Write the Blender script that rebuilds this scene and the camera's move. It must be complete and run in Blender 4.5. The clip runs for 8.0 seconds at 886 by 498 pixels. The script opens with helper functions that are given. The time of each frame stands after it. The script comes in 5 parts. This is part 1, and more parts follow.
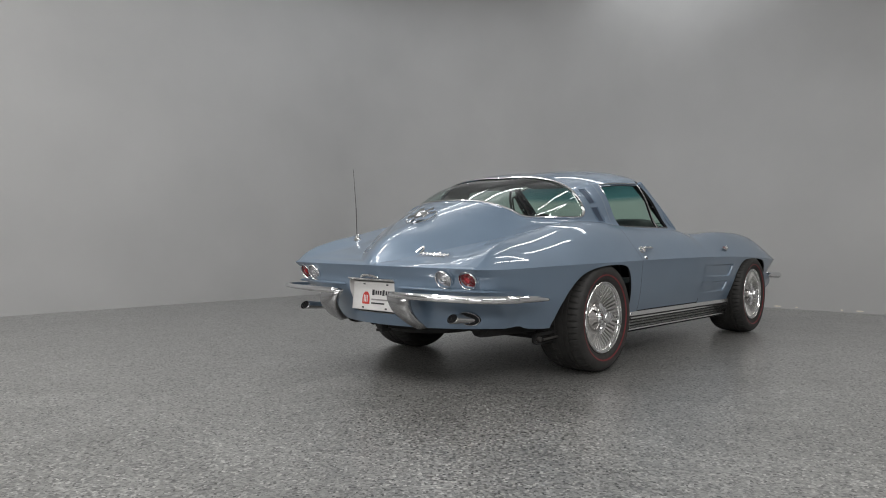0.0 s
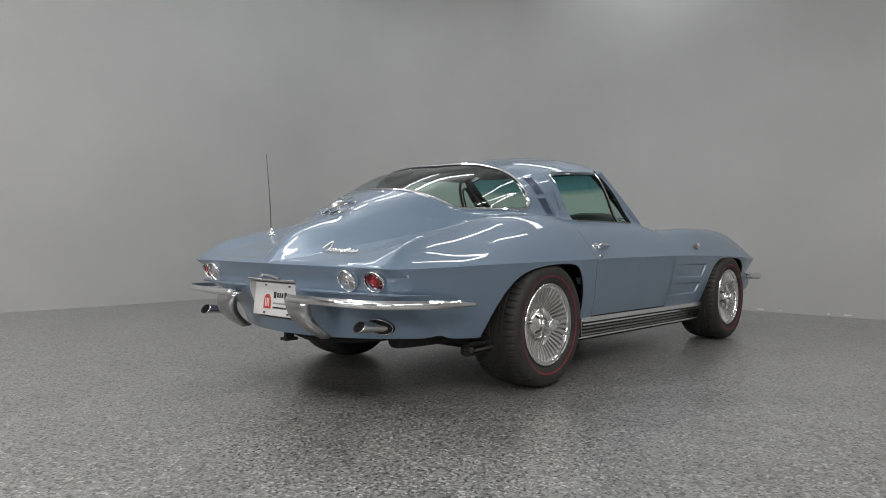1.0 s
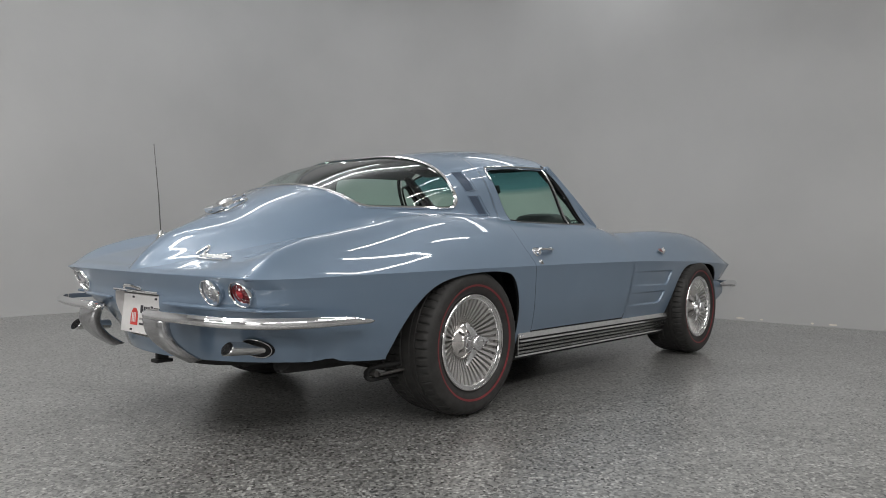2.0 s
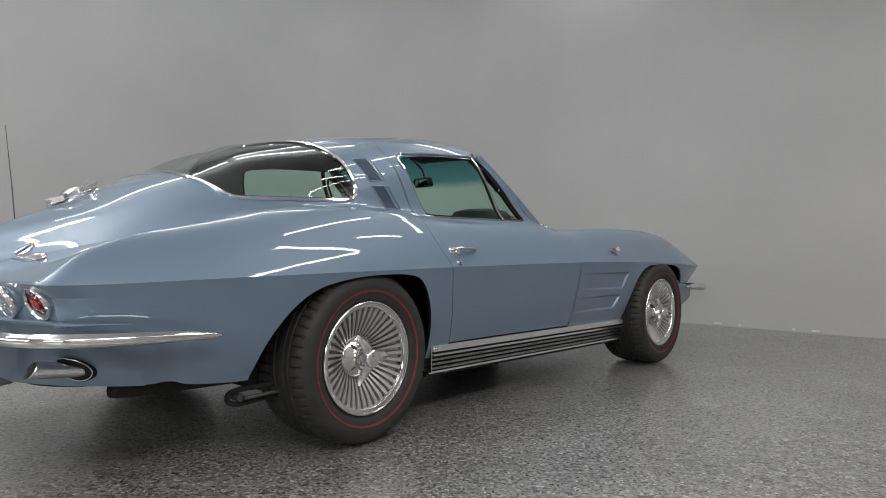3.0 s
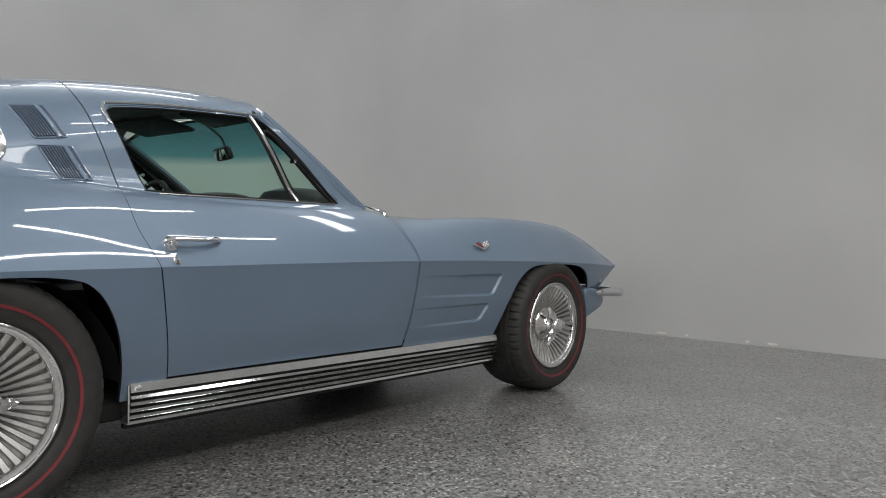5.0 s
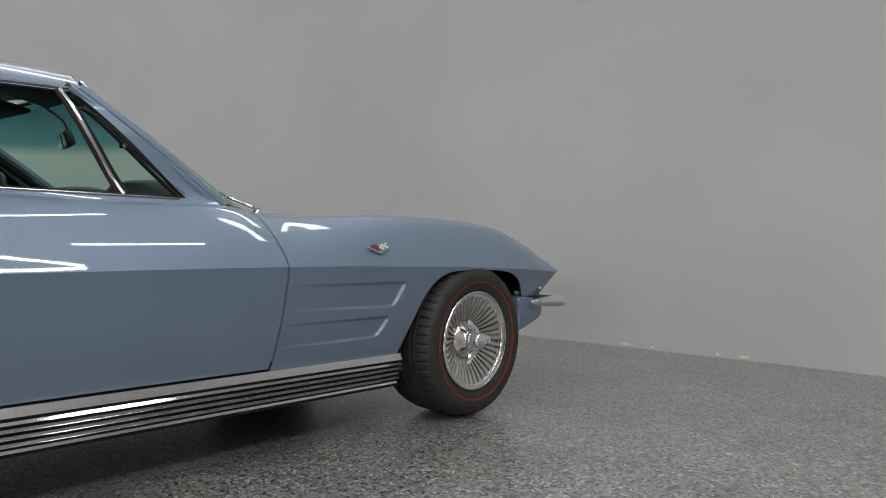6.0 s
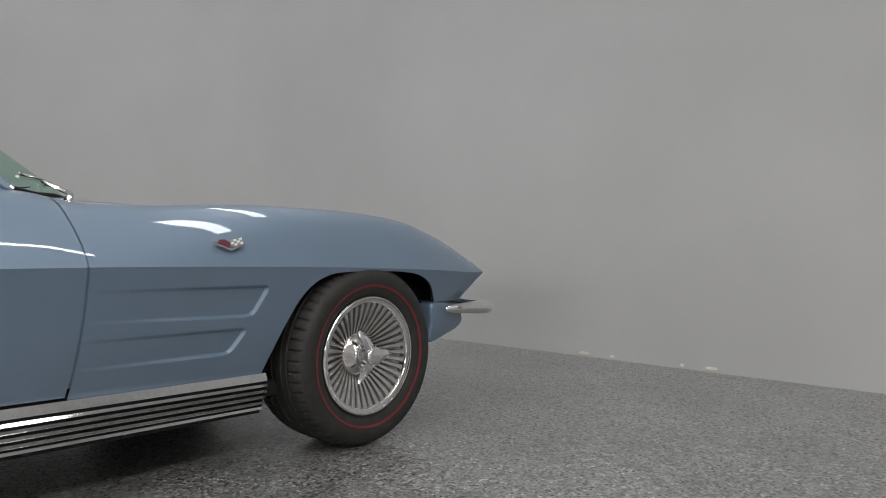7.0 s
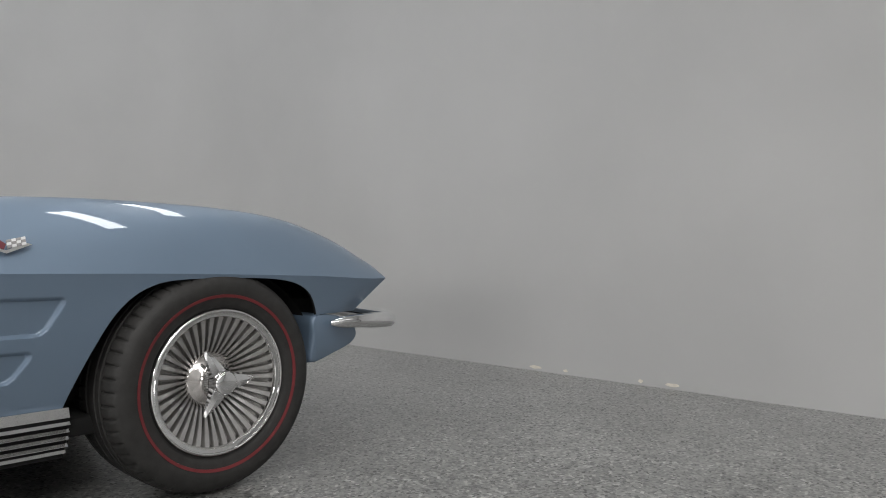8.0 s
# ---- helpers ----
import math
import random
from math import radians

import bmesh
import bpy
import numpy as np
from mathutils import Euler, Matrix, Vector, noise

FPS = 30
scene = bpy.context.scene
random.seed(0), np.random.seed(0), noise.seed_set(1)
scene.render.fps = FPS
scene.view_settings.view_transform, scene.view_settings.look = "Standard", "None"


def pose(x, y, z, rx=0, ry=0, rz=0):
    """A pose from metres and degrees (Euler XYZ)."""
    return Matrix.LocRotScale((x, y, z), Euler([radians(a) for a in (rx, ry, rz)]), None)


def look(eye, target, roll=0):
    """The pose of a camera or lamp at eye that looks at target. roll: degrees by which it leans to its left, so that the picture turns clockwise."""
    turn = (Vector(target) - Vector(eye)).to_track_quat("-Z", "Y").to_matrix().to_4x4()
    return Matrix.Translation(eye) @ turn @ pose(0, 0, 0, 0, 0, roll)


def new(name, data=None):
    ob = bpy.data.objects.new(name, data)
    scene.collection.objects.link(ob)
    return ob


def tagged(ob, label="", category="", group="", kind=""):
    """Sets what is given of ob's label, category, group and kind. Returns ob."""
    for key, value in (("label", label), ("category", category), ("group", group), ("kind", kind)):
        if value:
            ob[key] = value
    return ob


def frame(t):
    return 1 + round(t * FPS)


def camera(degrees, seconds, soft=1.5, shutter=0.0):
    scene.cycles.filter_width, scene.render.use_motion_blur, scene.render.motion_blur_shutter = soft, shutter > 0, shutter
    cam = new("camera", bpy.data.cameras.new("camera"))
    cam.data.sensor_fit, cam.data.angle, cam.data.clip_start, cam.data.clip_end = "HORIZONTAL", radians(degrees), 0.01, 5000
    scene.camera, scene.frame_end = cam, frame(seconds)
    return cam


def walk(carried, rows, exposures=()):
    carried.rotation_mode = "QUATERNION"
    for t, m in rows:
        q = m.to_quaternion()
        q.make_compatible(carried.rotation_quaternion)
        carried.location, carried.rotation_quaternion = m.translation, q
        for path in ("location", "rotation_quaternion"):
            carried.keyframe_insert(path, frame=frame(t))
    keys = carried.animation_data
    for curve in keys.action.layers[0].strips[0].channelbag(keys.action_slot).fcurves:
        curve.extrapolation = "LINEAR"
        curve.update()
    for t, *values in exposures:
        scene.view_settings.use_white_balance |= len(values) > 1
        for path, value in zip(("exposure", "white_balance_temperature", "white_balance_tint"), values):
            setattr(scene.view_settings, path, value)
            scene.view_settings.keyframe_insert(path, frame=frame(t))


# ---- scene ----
import functools

cam = camera(63.7, 8.0, 1.0)
PATH = [
    (0, (-3.706, -2.826, 0.782), (-2.212, -1.497, 0.749), 0.3),
    (0.5, (-3.364, -2.781, 0.781), (-1.865, -1.457, 0.748), 0.3),
    (1, (-3.043, -2.742, 0.758), (-1.54, -1.423, 0.724), 0.5),
    (1.5, (-2.718, -2.709, 0.758), (-1.21, -1.396, 0.731), 0.5),
    (3, (-1.78, -2.687, 0.748), (-0.27, -1.376, 0.728), 0.5),
    (3.5, (-1.45, -2.693, 0.738), (0.058, -1.38, 0.715), 0.6),
    (4, (-1.148, -2.689, 0.752), (0.359, -1.374, 0.729), 0.7),
    (4.5, (-0.828, -2.691, 0.747), (0.676, -1.373, 0.719), 0.9),
    (5, (-0.509, -2.681, 0.735), (0.996, -1.364, 0.706), 0.9),
    (6.5, (0.44, -2.657, 0.73), (1.945, -1.34, 0.716), 0.7),
    (7, (0.757, -2.635, 0.718), (2.264, -1.321, 0.703), 0.7),
    (7.5, (1.059, -2.618, 0.71), (2.567, -1.304, 0.703), 0.6),
    (8, (1.361, -2.616, 0.709), (2.867, -1.3, 0.706), 0.4),
]
EXPOSURES = [(0.0, 0.0), (1.5, 0.13), (3.0, 0.18), (5.0, 0.28), (6.5, 0.24), (8.0, 0.42)]
walk(cam, [(t, look(eye, target, roll)) for t, eye, target, roll in PATH], EXPOSURES)

# ---- world and lamps ----
world = bpy.data.worlds.new("studio")
world.use_nodes = True
scene.world = world
world.node_tree.nodes["Background"].inputs[0].default_value = (0.5, 0.5, 0.5, 1)
world.node_tree.nodes["Background"].inputs[1].default_value = 0.02

CEILING = 4.9
WEST, EAST, SOUTH, NORTH = -8.0, 4.82, -7.5, 4.85
# each hanging lamp: its two ends in plan, its height, its power in watts a metre and its breadth
POWER = 0.98
# 0.9 wide entries and the (-4.9, 2.6) tube are added fill, out of view
TUBES = [
    ((0.76, -1.56), (1.84, -1.9), 2.6, 4.0, 0.045), ((1.86, -1.94), (0.68, -2.22), 2.6, 4.0, 0.045), ((0.84, -1.24), (1.86, -0.56), 2.75, 4.0, 0.045),
    ((1.76, -1.51), (2.45, -1.41), 2.7, 3.0, 0.045), ((2.84, -0.34), (3.26, -1.12), 3.05, 5.0, 0.15), ((4.38, -0.15), (4.26, 1.9), 4.3, 4.4, 0.2), ((1.6, 3.7), (3.6, 3.7), 4.4, 4.0, 0.045),
    ((2.6, 1.42), (1.2, 2.85), 4.3, 7.0, 0.13), ((1.1, 3.0), (-1.0, 3.1), 4.3, 5.9, 0.08), ((-1.2, 1.9), (-2.5, 1.45), 4.3, 17.0, 0.17),
    ((-2.6, 1.35), (-2.7, 0.2), 4.3, 19.0, 0.17), ((-4.9, 2.6), (-2.6, 2.7), 4.3, 10.0, 0.045), ((-4.3, 1.0), (-4.3, -2.6), 4.3, 11.0, 0.045), ((-6.6, 2.6), (-6.6, -0.4), 2.3, 22.5, 0.9),
    ((-6.4, -2.4), (-6.4, -5.4), 2.3, 26.0, 0.9), ((-5.2, -5.4), (-2.4, -5.4), 4.3, 29.0, 0.9), ((-1.4, -5.6), (1.4, -5.6), 4.3, 26.0, 0.9),
    ((2.2, -5.6), (4.2, -5.0), 4.3, 3.0, 0.9),
]


# ---- materials ----
def material(name, colour, rough=0.5, metal=0.0, coat=0.0, vary=0.0, scale=40.0, bump=0.0, bump_scale=200.0, spec=0.5):
    m = bpy.data.materials.new(name)
    m.use_nodes = True
    nodes, links = m.node_tree.nodes, m.node_tree.links
    b = nodes["Principled BSDF"]
    b.inputs["Base Color"].default_value = (*colour, 1)
    b.inputs["Roughness"].default_value = rough
    b.inputs["Metallic"].default_value = metal
    b.inputs["Specular IOR Level"].default_value = spec
    b.inputs["Coat Weight"].default_value = coat
    b.inputs["Coat Roughness"].default_value = 0.03
    co = nodes.new("ShaderNodeTexCoord")
    if vary:
        n = nodes.new("ShaderNodeTexNoise")
        n.inputs["Scale"].default_value = scale
        n.inputs["Detail"].default_value = 6
        r = nodes.new("ShaderNodeValToRGB")
        r.color_ramp.elements[0].position, r.color_ramp.elements[1].position = 0.3, 0.7
        r.color_ramp.elements[0].color = (*[c * (1 - vary) for c in colour], 1)
        r.color_ramp.elements[1].color = (*[min(1, c * (1 + vary)) for c in colour], 1)
        links.new(co.outputs["Object"], n.inputs["Vector"])
        links.new(n.outputs["Fac"], r.inputs["Fac"])
        links.new(r.outputs["Color"], b.inputs["Base Color"])
    if bump:
        n2 = nodes.new("ShaderNodeTexNoise")
        n2.inputs["Scale"].default_value = bump_scale
        n2.inputs["Detail"].default_value = 4
        bp = nodes.new("ShaderNodeBump")
        bp.inputs["Strength"].default_value = bump
        bp.inputs["Distance"].default_value = 0.002
        links.new(co.outputs["Object"], n2.inputs["Vector"])
        links.new(n2.outputs["Fac"], bp.inputs["Height"])
        links.new(bp.outputs["Normal"], b.inputs["Normal"])
    return m


def glass(name, tint, gloss=1.0):
    m = bpy.data.materials.new(name)
    m.use_nodes = True
    nodes, links = m.node_tree.nodes, m.node_tree.links
    nodes.clear()
    out = nodes.new("ShaderNodeOutputMaterial")
    tr = nodes.new("ShaderNodeBsdfTransparent")
    tr.inputs[0].default_value = (*tint, 1)
    gl = nodes.new("ShaderNodeBsdfGlossy")
    gl.inputs["Roughness"].default_value = 0.02
    lw = nodes.new("ShaderNodeLayerWeight")
    lw.inputs["Blend"].default_value = 0.5
    pw = nodes.new("ShaderNodeMath")
    pw.operation = "POWER"
    pw.inputs[1].default_value = 3.2
    fr = nodes.new("ShaderNodeMapRange")
    fr.inputs["To Min"].default_value, fr.inputs["To Max"].default_value = 0.04 * gloss, 0.95 * gloss
    links.new(lw.outputs["Facing"], pw.inputs[0])
    links.new(pw.outputs[0], fr.inputs["Value"])
    mix = nodes.new("ShaderNodeMixShader")
    links.new(fr.outputs[0], mix.inputs[0])
    links.new(tr.outputs[0], mix.inputs[1])
    links.new(gl.outputs[0], mix.inputs[2])
    links.new(mix.outputs[0], out.inputs[0])
    return m


def floor_material():
    """Grey epoxy with scattered vinyl flakes, sealed and slightly glossy."""
    m = material("flake_floor", (0.2, 0.2, 0.2), rough=0.38, spec=0.45, coat=0.85)
    nodes, links = m.node_tree.nodes, m.node_tree.links
    b = nodes["Principled BSDF"]
    co = nodes.new("ShaderNodeTexCoord")
    vo = nodes.new("ShaderNodeTexVoronoi")
    vo.inputs["Scale"].default_value = 115
    sep = nodes.new("ShaderNodeSeparateColor")
    ramp = nodes.new("ShaderNodeValToRGB")
    ramp.color_ramp.interpolation = "CONSTANT"
    e = ramp.color_ramp.elements
    e[0].position, e[0].color = 0.0, (0.055, 0.055, 0.054, 1)
    e[1].position, e[1].color = 0.13, (0.125, 0.125, 0.123, 1)
    for p, c in ((0.30, 0.21), (0.60, 0.27), (0.80, 0.355), (0.94, 0.53)):
        k = e.new(p)
        k.color = (c, c, c * 0.985, 1)
    big = nodes.new("ShaderNodeTexNoise")
    big.inputs["Scale"].default_value = 2.1
    big.inputs["Detail"].default_value = 5
    mul = nodes.new("ShaderNodeMix")
    mul.data_type, mul.blend_type = "RGBA", "MULTIPLY"
    mul.inputs[0].default_value = 1.0
    r2 = nodes.new("ShaderNodeValToRGB")
    r2.color_ramp.elements[0].color, r2.color_ramp.elements[1].color = (0.74, 0.735, 0.715, 1), (0.99, 0.985, 0.965, 1)
    r2.color_ramp.elements[0].position, r2.color_ramp.elements[1].position = 0.3, 0.65
    links.new(co.outputs["Object"], vo.inputs["Vector"])
    links.new(co.outputs["Object"], big.inputs["Vector"])
    links.new(vo.outputs["Color"], sep.inputs[0])
    links.new(sep.outputs[0], ramp.inputs[0])
    links.new(big.outputs["Fac"], r2.inputs[0])
    links.new(ramp.outputs[0], mul.inputs[6])
    links.new(r2.outputs[0], mul.inputs[7])
    links.new(mul.outputs[2], b.inputs["Base Color"])
    rr = nodes.new("ShaderNodeMapRange")
    rr.inputs["To Min"].default_value, rr.inputs["To Max"].default_value = 0.24, 0.44
    links.new(sep.outputs[1], rr.inputs["Value"])
    links.new(rr.outputs[0], b.inputs["Roughness"])
    bp = nodes.new("ShaderNodeBump")
    b.inputs["Coat Roughness"].default_value = 0.3
    bp.inputs["Strength"].default_value, bp.inputs["Distance"].default_value = 0.22, 0.002
    links.new(sep.outputs[2], bp.inputs["Height"])
    links.new(bp.outputs["Normal"], b.inputs["Normal"])
    return m


PAINT = material("silver_blue_paint", (0.151, 0.213, 0.294), rough=0.46, metal=0.25, coat=1.0, vary=0.04, scale=3)
CHROME = material("chrome", (0.80, 0.80, 0.81), rough=0.04, metal=1.0)
BRUSHED = material("brushed_aluminium", (0.72, 0.72, 0.72), rough=0.24, metal=1.0, vary=0.06, scale=60)
SATIN = material("satin_chrome", (0.5, 0.5, 0.51), rough=0.2, metal=1.0, vary=0.06, scale=12)
CAST = material("cast_aluminium", (0.60, 0.59, 0.58), rough=0.4, metal=1.0, vary=0.05, scale=50)
POLISHED = material("polished_aluminium", (0.72, 0.72, 0.72), rough=0.1, metal=1.0, vary=0.04, scale=60)
HUB = material("polished_hub", (0.60, 0.575, 0.56), rough=0.13, metal=1.0, vary=0.04, scale=40)
CAVITY = material("wheel_cavity", (0.40, 0.39, 0.38), rough=0.5, metal=0.3, vary=0.25)
RUBBER = material("tyre_rubber", (0.030, 0.029, 0.028), rough=0.6, vary=0.2, scale=30, bump=0.2, bump_scale=120, spec=0.35)
REDLINE = material("red_line", (0.165, 0.02, 0.024), rough=0.55, vary=0.1, scale=30)
# rubber parts, and the discs that stand for shade in the exhaust openings
BLACK = material("black_rubber_and_shade", (0.010, 0.010, 0.011), rough=0.6, vary=0.2, spec=0.25)
UNDER = material("undercoat", (0.012, 0.012, 0.012), rough=0.85, vary=0.3, scale=20, bump=0.5, bump_scale=60)
STEEL = material("dull_steel", (0.12, 0.115, 0.11), rough=0.5, metal=0.7, vary=0.3, scale=25)
TRIM = material("dark_vinyl", (0.018, 0.02, 0.022), rough=0.55, vary=0.15, scale=50, bump=0.2, bump_scale=300)
HEADLINER = material("headliner_vinyl", (0.38, 0.374, 0.362), rough=0.75, vary=0.1, bump=0.15, bump_scale=260)
# body paint darkened, so the shade between the louvres is in the colour
VENT_SHADE = material("vent_shade_paint", (0.06, 0.085, 0.13), rough=0.45, metal=0.3, coat=0.2)
RED_LENS = material("red_lens", (0.14, 0.003, 0.008), rough=0.12, coat=1.0)
RED_CORE = material("red_reflector", (0.42, 0.02, 0.03), rough=0.18, metal=0.3, coat=1.0)
CLEAR_LENS = material("clear_lens", (0.42, 0.42, 0.44), rough=0.15, coat=1.0, metal=0.5)
RECESS = material("satin_silver", (0.55, 0.54, 0.54), rough=0.45, metal=0.2, vary=0.03)
PLATE = material("white_plate", (0.75, 0.74, 0.73), rough=0.4, vary=0.03)
INK = material("black_ink", (0.03, 0.03, 0.035), rough=0.5)
GREY_INK = material("grey_ink", (0.3, 0.29, 0.29), rough=0.5)
BADGE_RED = material("badge_red", (0.15, 0.03, 0.04), rough=0.3, coat=0.6)
RED_INK = material("red_ink", (0.55, 0.05, 0.04), rough=0.5)
WHITE = material("white_enamel", (0.75, 0.75, 0.75), rough=0.35)
MIRROR = material("mirror_glass", (0.45, 0.47, 0.47), rough=0.02, metal=1.0)
GLASS = glass("green_tint_glass", (0.70, 0.85, 0.79), 1.0)
SIDE_GLASS = glass("side_glass", (0.77, 0.91, 0.845), 0.05)
SCREEN = glass("screen_glass", (0.66, 0.84, 0.775), 0.25)


def shade_band(m):
    """A tint that deepens towards the top edge of the pane."""
    nodes, links = m.node_tree.nodes, m.node_tree.links
    co, sep, ramp = nodes.new("ShaderNodeTexCoord"), nodes.new("ShaderNodeSeparateXYZ"), nodes.new("ShaderNodeValToRGB")
    rng = nodes.new("ShaderNodeMapRange")
    rng.inputs["From Min"].default_value, rng.inputs["From Max"].default_value = 1.06, 1.2
    e = ramp.color_ramp.elements
    e[0].position, e[0].color = 0.0, (0.76, 0.91, 0.84, 1)
    e[1].position, e[1].color = 1.0, (0.10, 0.26, 0.30, 1)
    k = e.new(0.28)
    k.color = (0.20, 0.46, 0.50, 1)
    links.new(co.outputs["Object"], sep.inputs[0])
    links.new(sep.outputs["Z"], rng.inputs["Value"])
    links.new(rng.outputs[0], ramp.inputs[0])
    links.new(ramp.outputs[0], nodes["Transparent BSDF"].inputs[0])


shade_band(SCREEN)
FLOOR = floor_material()
WALL = material("matt_grey_wall", (0.462, 0.462, 0.46), rough=0.75, vary=0.06, scale=0.75, bump=0.06, bump_scale=90, spec=0.25)
CEIL = material("ceiling_white", (0.8, 0.8, 0.8), rough=0.9, vary=0.03, scale=1.0)
SCUFF = material("bare_plaster", (0.72, 0.68, 0.6), rough=0.9, vary=0.1)


# ---- mesh helpers ----
def pchip(table):
    """A smooth, shape-keeping curve through a table {x: value}."""
    xs = np.array(sorted(table), float)
    ys = np.array([table[x] for x in sorted(table)], float)
    h = np.diff(xs)
    d = np.diff(ys) / h
    m = np.zeros(len(xs))
    m[0], m[-1] = d[0], d[-1]
    for i in range(1, len(xs) - 1):
        if d[i - 1] * d[i] > 0:
            w1, w2 = 2 * h[i] + h[i - 1], h[i] + 2 * h[i - 1]
            m[i] = (w1 + w2) / (w1 / d[i - 1] + w2 / d[i])

    def f(x):
        x = np.clip(np.asarray(x, float), xs[0], xs[-1])
        i = np.clip(np.searchsorted(xs, x) - 1, 0, len(xs) - 2)
        t = (x - xs[i]) / h[i]
        return ((1 + 2 * t) * (1 - t) ** 2 * ys[i] + t * (1 - t) ** 2 * h[i] * m[i]
                + t * t * (3 - 2 * t) * ys[i + 1] + t * t * (t - 1) * h[i] * m[i + 1])
    return f


def smooth_line(points, n=12, closed=False):
    """Catmull-Rom through points."""
    p = np.array(points, float)
    k = len(p)
    out = []
    for i in range(k if closed else k - 1):
        a, b, c, d = [p[j % k] if closed else p[min(max(j, 0), k - 1)] for j in (i - 1, i, i + 1, i + 2)]
        for t in np.linspace(0, 1, n, endpoint=False):
            out.append(0.5 * (2 * b + (c - a) * t + (2 * a - 5 * b + 4 * c - d) * t * t + (3 * b - a - 3 * c + d) * t ** 3))
    if not closed:
        out.append(p[-1])
    return np.array(out)


def inside(poly, x, z):
    """Signed distance to a closed polygon in a plane, positive inside."""
    poly = np.asarray(poly, float)
    x, z = np.asarray(x, float), np.asarray(z, float)
    best = np.full(x.shape, 1e9)
    odd = np.zeros(x.shape, bool)
    for (ax, az), (bx, bz) in zip(poly, np.roll(poly, -1, axis=0)):
        ex, ez = bx - ax, bz - az
        t = np.clip(((x - ax) * ex + (z - az) * ez) / (ex * ex + ez * ez + 1e-12), 0, 1)
        best = np.minimum(best, np.hypot(x - ax - t * ex, z - az - t * ez))
        if az != bz:
            odd ^= ((az > z) != (bz > z)) & (x < ax + (z - az) * ex / (bz - az))
    return np.where(odd, best, -best)


def grid(P):
    """Vertices and quads of a grid of points P[i, j]."""
    n, m = P.shape[:2]
    F = [(i * m + j, (i + 1) * m + j, (i + 1) * m + j + 1, i * m + j + 1) for i in range(n - 1) for j in range(m - 1)]
    return P.reshape(-1, 3), F


def clip(VF, f):
    """The part of a mesh where f (one number a vertex, or a function of x, y, z) is above zero, cut cleanly at zero."""
    V, F = VF
    V = np.asarray(V, float)
    if callable(f):
        f = f(V[:, 0], V[:, 1], V[:, 2])
    f = np.where(np.abs(f) < 1e-7, 1e-7, f)
    out, index, cut, faces = [], {}, {}, []

    def vert(i):
        if i not in index:
            index[i] = len(out)
            out.append(V[i])
        return index[i]
    for face in F:
        if all(f[i] < 0 for i in face):
            continue
        poly = []
        for a, b in zip(face, face[1:] + face[:1]):
            if f[a] > 0:
                poly.append(vert(a))
            if (f[a] > 0) != (f[b] > 0):
                key = (a, b) if a < b else (b, a)
                if key not in cut:
                    t = f[a] / (f[a] - f[b])
                    cut[key] = len(out)
                    out.append(V[a] + t * (V[b] - V[a]))
                poly.append(cut[key])
        if len(poly) >= 3:
            faces.append(tuple(poly))
    return np.array(out).reshape(-1, 3), faces


def join(*meshes):
    V, F, n = [], [], 0
    for v, f in meshes:
        if len(v):
            V.append(np.asarray(v, float))
            F += [tuple(i + n for i in q) for q in f]
            n += len(v)
    return np.concatenate(V), F


def mirrored(VF):
    V, F = VF
    return np.asarray(V, float) * (1, -1, 1), [tuple(reversed(f)) for f in F]


def welded(VF, d=5):
    """Joins vertices that lie in one place."""
    V, F = VF
    key, new_index, out = {}, [], []
    for v in np.asarray(V):
        k = tuple(np.round(v, d) + 0.0)
        if k not in key:
            key[k] = len(out)
            out.append(v)
        new_index.append(key[k])
    faces = []
    for f in F:
        g = []
        for i in f:
            j = new_index[i]
            if not g or g[-1] != j:
                g.append(j)
        if len(g) > 1 and g[0] == g[-1]:
            g.pop()
        if len(set(g)) >= 3:
            faces.append(tuple(g))
    return np.array(out), faces


def whole(half):
    return welded(join(half, mirrored(half)))


def rims(VF):
    """The boundary loops of a mesh, as lists of points."""
    V, F = VF
    count = {}
    for f in F:
        for a, b in zip(f, f[1:] + f[:1]):
            count[(a, b)] = count.get((a, b), 0) + 1
    nxt = {a: b for (a, b) in count if (b, a) not in count}
    loops, seen = [], set()
    for a in nxt:
        if a in seen:
            continue
        loop, b = [], a
        while b in nxt and b not in seen:
            seen.add(b)
            loop.append(b)
            b = nxt[b]
        if len(loop) > 3:
            loops.append(np.asarray(V)[loop])
    return sorted(loops, key=lambda q: -np.linalg.norm(np.diff(q, axis=0), axis=1).sum())


def even(line, step, closed=False):
    """A polyline resampled at even steps."""
    p = np.asarray(line, float)
    if closed:
        p = np.vstack([p, p[:1]])
    d = np.r_[0, np.cumsum(np.linalg.norm(np.diff(p, axis=0), axis=1))]
    n = max(3, int(round(d[-1] / step)))
    s = np.linspace(0, d[-1], n + 1)[:-1 if closed else None]
    return np.stack([np.interp(s, d, p[:, k]) for k in range(3)], axis=1)


